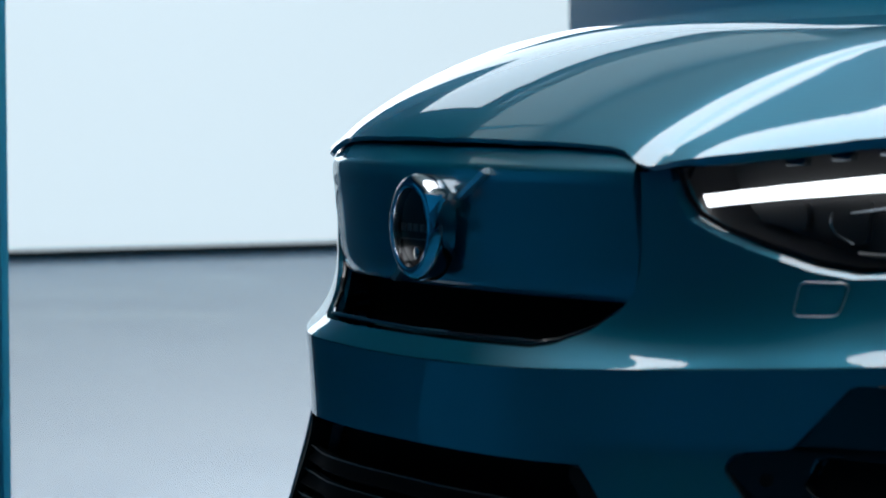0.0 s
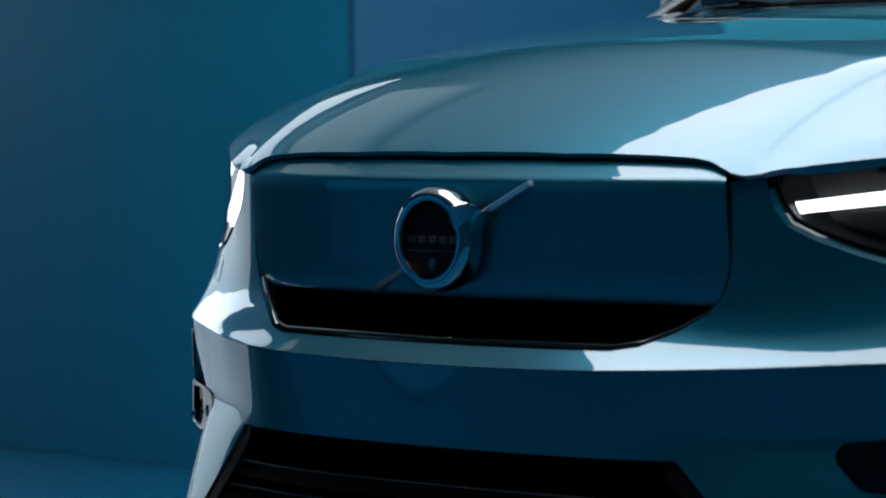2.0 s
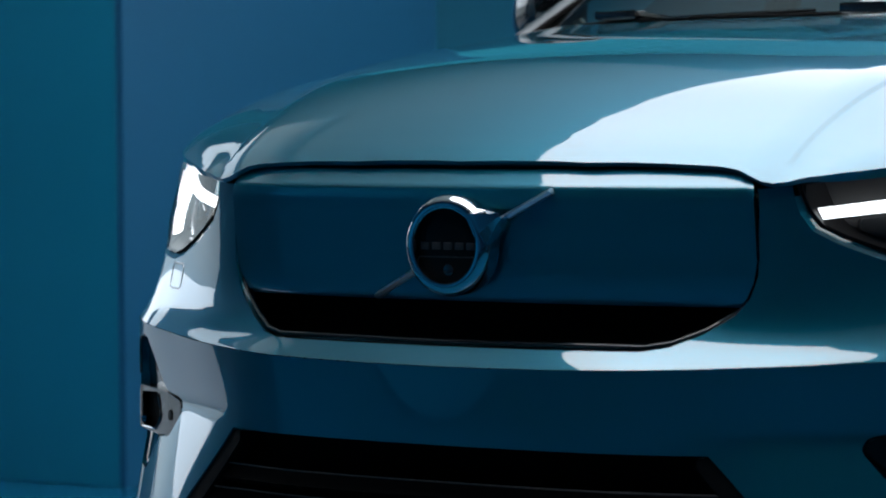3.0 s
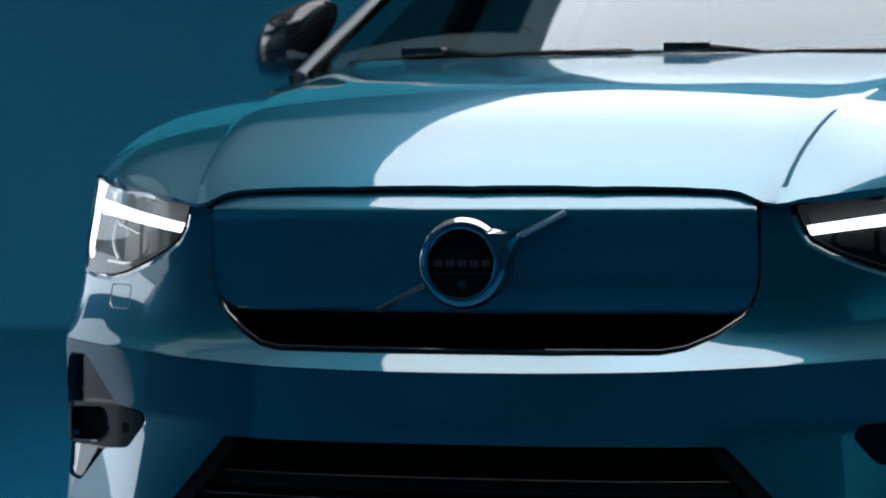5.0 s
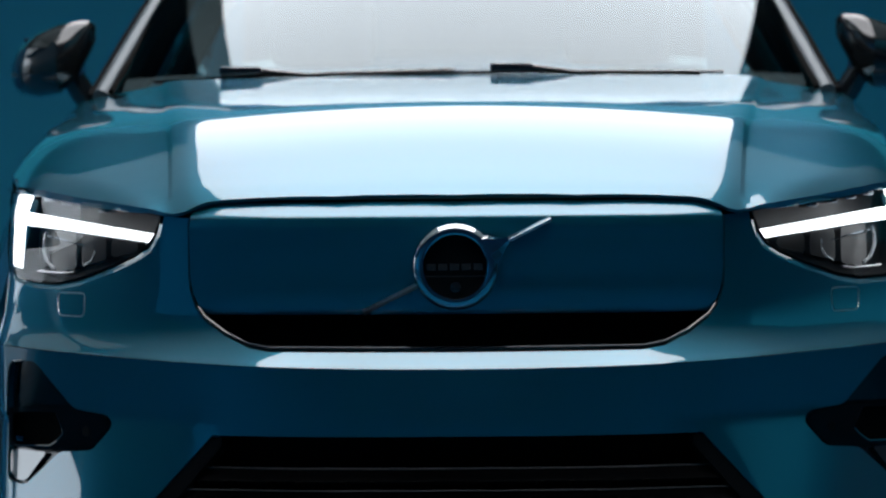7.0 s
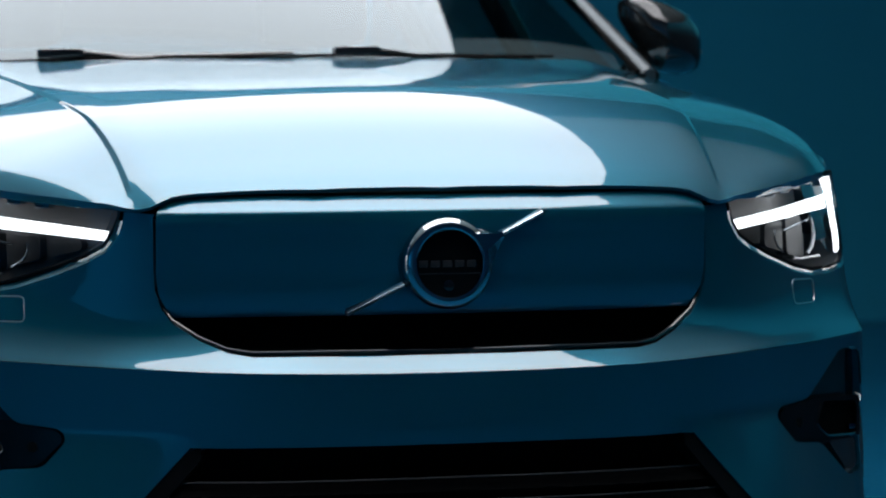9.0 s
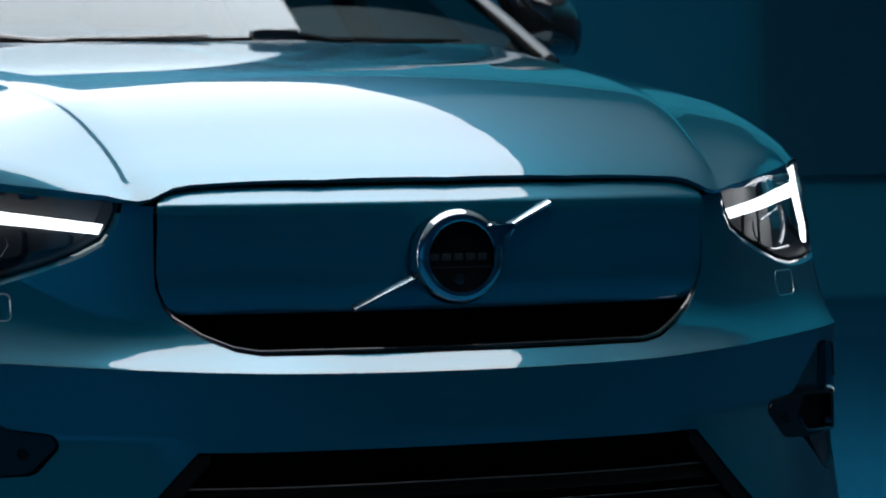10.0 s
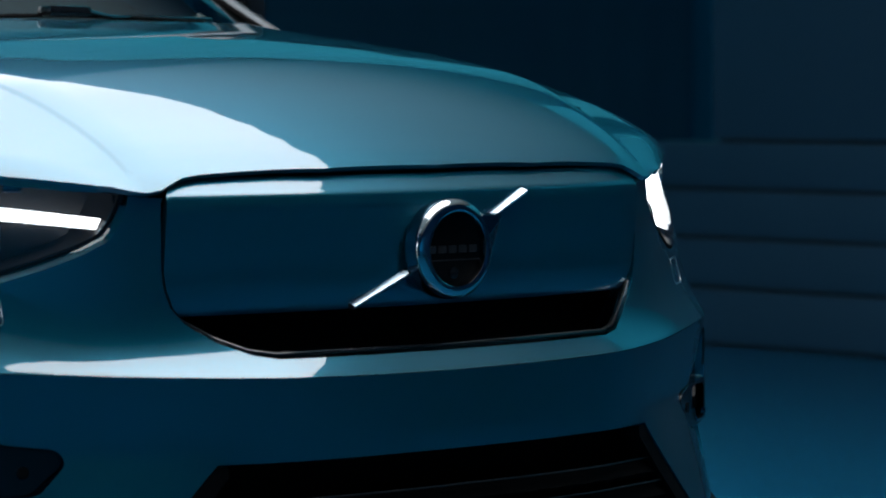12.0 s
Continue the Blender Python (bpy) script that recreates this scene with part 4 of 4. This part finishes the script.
belt = curve1([(0.45, 0.865), (0.6, 0.872), (0.8, 0.880), (1.0, 0.888), (1.3, 0.935), (1.6, 0.99), (2.0, 1.015), (3.0, 1.05), (4.0, 1.06), (4.4, 1.04)])
for s in (1, -1):
    S = side_of(s)
    sheet("front_wing", [(y, belt(y)) for y in (0.47, 0.6, 0.8, 1.0, 1.2, 1.36)] + [(1.36, 0.22), (1.27, 0.22)] + arch(0.87, 0.40)[::-1] + [(0.465, 0.36)], S, PAINT, car, "", 0.05, 0.02, back=s > 0)
    sheet("front_door", [(1.366, 0.30), (1.366, belt(1.366))] + [(y, belt(y)) for y in (1.6, 2.0, 2.37)] + [(2.37, 0.30)], S, PAINT, car, "", 0.06, 0.02, back=s > 0)
    sheet("rear_door", [(2.376, 0.30), (2.376, belt(2.376))] + [(y, belt(y)) for y in (2.7, 3.0, 3.3)] + [(3.26, 0.75), (3.12, 0.45), (3.10, 0.30)], S, PAINT, car, "", 0.06, 0.02, back=s > 0)
    sheet("rear_wing", [(3.306, belt(3.306)), (3.7, belt(3.7)), (4.0, belt(4.0)), (4.4, belt(4.4)), (4.42, 0.35), (3.98, 0.35)] + arch(3.57, 0.40)[::-1][1:] + [(3.13, 0.45), (3.266, 0.75)], S, PAINT, car, "", 0.06, 0.02, back=s > 0)
    sheet("sill", [(1.27, 0.295), (3.10, 0.295), (3.14, 0.17), (1.25, 0.17)], S, MATT_BLACK, car, "black plastic sill", 0.1, 0.02, back=s > 0)
    glass_x = lambda y, z: Vector((s * (width(y) - 0.075 - (z - 1.0) * 0.55), y, z))
    sheet("side_window", [(1.62, 1.02), (2.02, 1.30), (2.3, 1.42), (2.8, 1.44), (3.3, 1.36), (3.7, 1.18), (3.75, 1.07), (2.5, 1.04)], glass_x, GLASS, car, "tinted side window", 0.08, 0.0, back=s > 0)
    for y0 in (2.33, 3.2):
        tube("door_pillar", [tuple(glass_x(y0, z)) for z in (0.98, 1.1, 1.25, 1.42)], 0.035, GLOSS_BLACK, car, "black door pillar", seg=8)
    # cabin shoulder between bonnet and window
    P = [Vector((s * 0.72, 1.29, 1.068)), Vector((s * 0.880, 1.30, 0.925)), Vector((s * 0.872, 1.75, 0.995)), Vector((s * 0.80, 1.78, 1.07))]
    bil = lambda u, v, P=P: P[0].lerp(P[1], u).lerp(P[3].lerp(P[2], u), v) + Vector((s * 0.012, 0, 0.012)) * (4 * u * (1 - u))
    sheet("cowl_side", [(0, 0), (1, 0), (1, 1), (0, 1)], bil, PAINT, car, "", 0.1, 0.01)
    # front pillar
    pil = lambda off, t: (s * (0.733 + off - 0.145 * t), 1.315 + 0.45 * off + 0.80 * t, 1.078 - 0.25 * off + 0.425 * t - 0.04 * t * t)
    tube("front_pillar", [pil(0, t) for t in (-0.03, 0.15, 0.3, 0.5, 0.7, 0.85, 1)], 0.0165, PILLAR, car, "satin grey-teal front pillar", seg=14)
    tube("pillar_seal", [pil(0.023, t) for t in (-0.02, 0.3, 0.6, 1)], 0.010, GAP_BLACK, car, "black door seal", seg=8)
    tube("screen_seal", [pil(-0.020, t) for t in (-0.02, 0.3, 0.6, 1)], 0.006, GAP_BLACK, car, "black windscreen seal", seg=8)


def S_screen(x, v):
    a = Vector((x, 1.095 + 0.44 * x * x, 1.086 - 0.02 * x * x))
    b = Vector((x * 0.83, 2.03 + 0.13 * x * x, 1.500 - 0.13 * x * x))
    return a.lerp(b, v) + Vector((0, -0.02, 0.035)) * (4 * v * (1 - v)) * 0.8


sheet("windscreen", [(-0.715, 0), (-0.5, 0), (0, 0), (0.5, 0), (0.715, 0), (0.715, 1), (0, 1), (-0.715, 1)], S_screen, GLASS, car, "large curved windscreen", 0.05, 0.0)
# roof and tail
roof_z = curve1([(1.9, 1.475), (2.1, 1.508), (2.5, 1.555), (3.0, 1.545), (3.5, 1.43), (4.0, 1.23), (4.3, 1.08)])
sheet("roof", [(-0.60, 2.10), (0, 2.03), (0.60, 2.10), (0.63, 2.6), (0.62, 3.3), (-0.62, 3.3), (-0.63, 2.6)], lambda x, y: Vector((x, y, roof_z(y) - 0.09 * x * x)), GLOSS_BLACK, car, "gloss black roof", 0.08, 0.03)
sheet("rear_window", [(-0.60, 3.31), (0.60, 3.31), (0.66, 4.05), (-0.66, 4.05)], lambda x, y: Vector((x, y, roof_z(y) - 0.09 * x * x)), GLASS, car, "sloping rear window", 0.08, 0.0)
sheet("tailgate", [(-0.76, 1.05), (0.76, 1.05), (0.78, 0.65), (-0.78, 0.65)], lambda x, z: Vector((x, 4.40 - 0.15 * (z - 0.65) - 0.35 * x * x, z)), PAINT, car, "", 0.08, 0.02, back=True)
sheet("tail_shelf", [(-0.70, 4.04), (0.70, 4.04), (0.72, 4.33), (-0.72, 4.33)], lambda x, y: Vector((x, y - 0.35 * x * x * (y - 4.04) / 0.29, 1.185 - (y - 4.04) * 0.45 - 0.09 * x * x)), PAINT, car, "", 0.08, 0.02)
sheet("rear_bumper", [(-0.80, 0.64), (0.80, 0.64), (0.78, 0.25), (-0.78, 0.25)], lambda x, z: Vector((x, 4.43 - 0.35 * x * x, z)), MATT_BLACK, car, "dark rear bumper", 0.08, 0.03, back=True)

# plain black boxes for underbody and engine bay, added to block light
bm = bmesh.new()
box(bm, (-0.66, 0.42, 0.24), (0.66, 4.2, 0.42), 0.03)
part("underbody", bm, GAP_BLACK, car, "plain black box closing the underbody against light")
bm = bmesh.new()
box(bm, (-0.47, 0.22, 0.42), (0.47, 1.0, 0.80), 0.03)
part("front_blocker", bm, GAP_BLACK, car, "plain black box blocking light behind the bumper")

# cowl and wipers
sheet("cowl", mirror_poly([(0, 0.985), (0.3, 1.02), (0.55, 1.10), (0.70, 1.19), (0.73, 1.32), (0.6, 1.27), (0.4, 1.18), (0, 1.12)]), lambda x, y: Vector((x, y, 1.062 + 0.012 * x * x)), MATT_BLACK, car, "black cowl under the windscreen", 0.05, 0.02)
for x0, x1, sw in ((0.055, -0.42, 1), (-0.485, -0.05, 1)):
    w = new("wiper")
    w.parent = car
    tagged(w, "black windscreen wiper")
    d = -1 if x1 < x0 else 1
    yb = 1.075 + 0.44 * x0 * x0
    bm = bmesh.new()
    box(bm, (x0, yb - 0.02, 1.103), (x0 + 0.085, yb + 0.02, 1.121), 0.006)
    part("wiper_hub", bm, GLOSS_BLACK, w)
    line = lambda x, v: tuple(S_screen(x, v) + Vector((0, -0.012, 0.010)))
    tube("wiper_arm", [(x0 + 0.07, yb, 1.113)] + [line(x0 + 0.07 + 0.10 * k, 0.012 + 0.004 * k) for k in range(1, 5)], [0.007, 0.005, 0.0042, 0.0034, 0.0028], GLOSS_BLACK, w, seg=8)
    tube("wiper_blade", [line(x0 - 0.14 + 0.08 * k, 0.012 + 0.006 * math.sin(k / 7 * math.pi)) for k in range(8)], 0.0042, MATT_BLACK, w, seg=6)


# mirrors
def door_mirror(s):
    m = new("door_mirror")
    m.parent = car
    tagged(m, "gloss black door mirror")
    bm = bmesh.new()
    secs = []
    for x, y, z0, z1, d in ((0.790, 1.655, 1.190, 1.228, 0.02), (0.800, 1.640, 1.165, 1.236, 0.045), (0.825, 1.625, 1.115, 1.235, 0.066), (0.86, 1.620, 1.080, 1.228, 0.078),
                            (0.91, 1.635, 1.072, 1.210, 0.076), (0.95, 1.660, 1.080, 1.182, 0.06), (0.974, 1.70, 1.100, 1.150, 0.03)):
        ring = []
        for k in range(28):
            a = 2 * math.pi * k / 28
            cz, sy = math.sin(a), math.cos(a)
            ring.append(bm.verts.new((s * x, y - d * math.copysign(abs(sy) ** 0.85, sy) * (1.0 if sy > 0 else 0.5), (z0 + z1) / 2 + (z1 - z0) / 2 * math.copysign(abs(cz) ** 0.85, cz))))
        secs.append(ring)
    for a, b in zip(secs, secs[1:]):
        for k in range(28):
            bm.faces.new((a[k], a[(k + 1) % 28], b[(k + 1) % 28], b[k]))
    bm.faces.new(secs[0])
    bm.faces.new(secs[-1][::-1])
    bmesh.ops.recalc_face_normals(bm, faces=bm.faces)
    part("mirror_shell", bm, GLOSS_BLACK, m, "gloss black shell")
    tube("mirror_foot", [(s * 0.785, 1.66, 1.02), (s * 0.80, 1.65, 1.055), (s * 0.835, 1.64, 1.11)], [0.034, 0.028, 0.026], GLOSS_BLACK, m, "black foot", seg=12)
    tube("indicator_strip", [(s * 0.86, 1.551, 1.108), (s * 0.91, 1.573, 1.112), (s * 0.95, 1.612, 1.118), (s * 0.968, 1.66, 1.122)], 0.005, LENS_DARK, m, "clear indicator strip", seg=8)
    bm = bmesh.new()
    box(bm, (s * 0.815 if s > 0 else s * 0.945, 1.658, 1.095), (s * 0.945 if s > 0 else s * 0.815, 1.664, 1.20), 0.002)
    part("mirror_glass", bm, CHROME, m, "mirror glass")


for s in (1, -1):
    door_mirror(s)

# cabin
bm = bmesh.new()
box(bm, (-0.68, 1.38, 0.55), (0.68, 1.75, 1.03), 0.06)
part("dashboard", bm, INTERIOR, car, "dark dashboard")
bm = bmesh.new()
box(bm, (-0.10, 1.74, 0.80), (0.10, 1.77, 1.08), 0.012)
part("centre_screen", bm, GLOSS_BLACK, car, "dark centre screen")
for x in (-0.36, 0.36):
    bm = bmesh.new()
    box(bm, (x - 0.25, 2.2, 0.42), (x + 0.25, 2.7, 0.62), 0.05)
    box(bm, (x - 0.24, 2.62, 0.60), (x + 0.24, 2.78, 1.14), 0.06)
    box(bm, (x - 0.13, 2.66, 1.16), (x + 0.13, 2.76, 1.34), 0.04)
    part("front_seat", bm, INTERIOR, car, "dark front seat")
bm = bmesh.new()
box(bm, (-0.62, 3.15, 0.42), (0.62, 3.6, 0.66), 0.05)
box(bm, (-0.62, 3.5, 0.62), (0.62, 3.66, 1.12), 0.05)
part("rear_seat", bm, INTERIOR, car, "dark rear seat")
bm = lathe([(0.17 + 0.012 * math.cos(a), 0.012 * math.sin(a)) for a in (2 * math.pi * k / 10 for k in range(11))], 40)
bmesh.ops.transform(bm, matrix=Matrix.Translation((0.36, 1.88, 0.97)) @ Matrix.Rotation(radians(25), 4, "X"), verts=bm.verts)
part("steering_wheel", bm, INTERIOR, car, "dark steering wheel")
bm = bmesh.new()
box(bm, (-0.12, 1.86, 1.335), (0.12, 1.885, 1.40), 0.012)
part("rear_view_mirror", bm, GLOSS_BLACK, car, "black rear-view mirror")


def wheel(x, y):
    s = 1 if x > 0 else -1
    w = new("wheel")
    w.parent = car
    tagged(w, "black alloy wheel with a road tyre")
    turn = Matrix.Translation((x, y, 0.362)) @ Matrix.Rotation(radians(90 * s), 4, "Z")
    bm = lathe([(0.25, 0.10), (0.33, 0.105), (0.352, 0.085), (0.362, 0.04), (0.362, -0.04), (0.352, -0.085), (0.33, -0.105), (0.25, -0.10)], 48)
    bmesh.ops.transform(bm, matrix=turn, verts=bm.verts)
    bmesh.ops.recalc_face_normals(bm, faces=bm.faces)
    part("tyre", bm, TYRE, w, "black rubber tyre")
    bm = lathe([(0.255, -0.10), (0.245, -0.085), (0.235, -0.06), (0.235, 0.09)], 48)
    for k in range(5):
        sp = bmesh.new()
        box(sp, (-0.035, -0.09, 0.03), (0.035, -0.06, 0.245), 0.008)
        bmesh.ops.rotate(sp, verts=sp.verts, cent=(0, 0, 0), matrix=Matrix.Rotation(2 * math.pi * k / 5, 3, "Y"))
        me = bpy.data.meshes.new("spoke")
        sp.to_mesh(me)
        sp.free()
        bm.from_mesh(me)
        bpy.data.meshes.remove(me)
    hub = lathe([(0.06, -0.06), (0.06, -0.092), (0.05, -0.098), (0.0005, -0.098)], 24)
    me = bpy.data.meshes.new("hub")
    hub.to_mesh(me)
    hub.free()
    bm.from_mesh(me)
    bpy.data.meshes.remove(me)
    bmesh.ops.transform(bm, matrix=turn, verts=bm.verts)
    part("rim", bm, GLOSS_BLACK, w, "gloss black five-spoke rim")


for x, y in ((-0.79, 0.87), (0.79, 0.87), (-0.79, 3.57), (0.79, 3.57)):
    wheel(x, y)
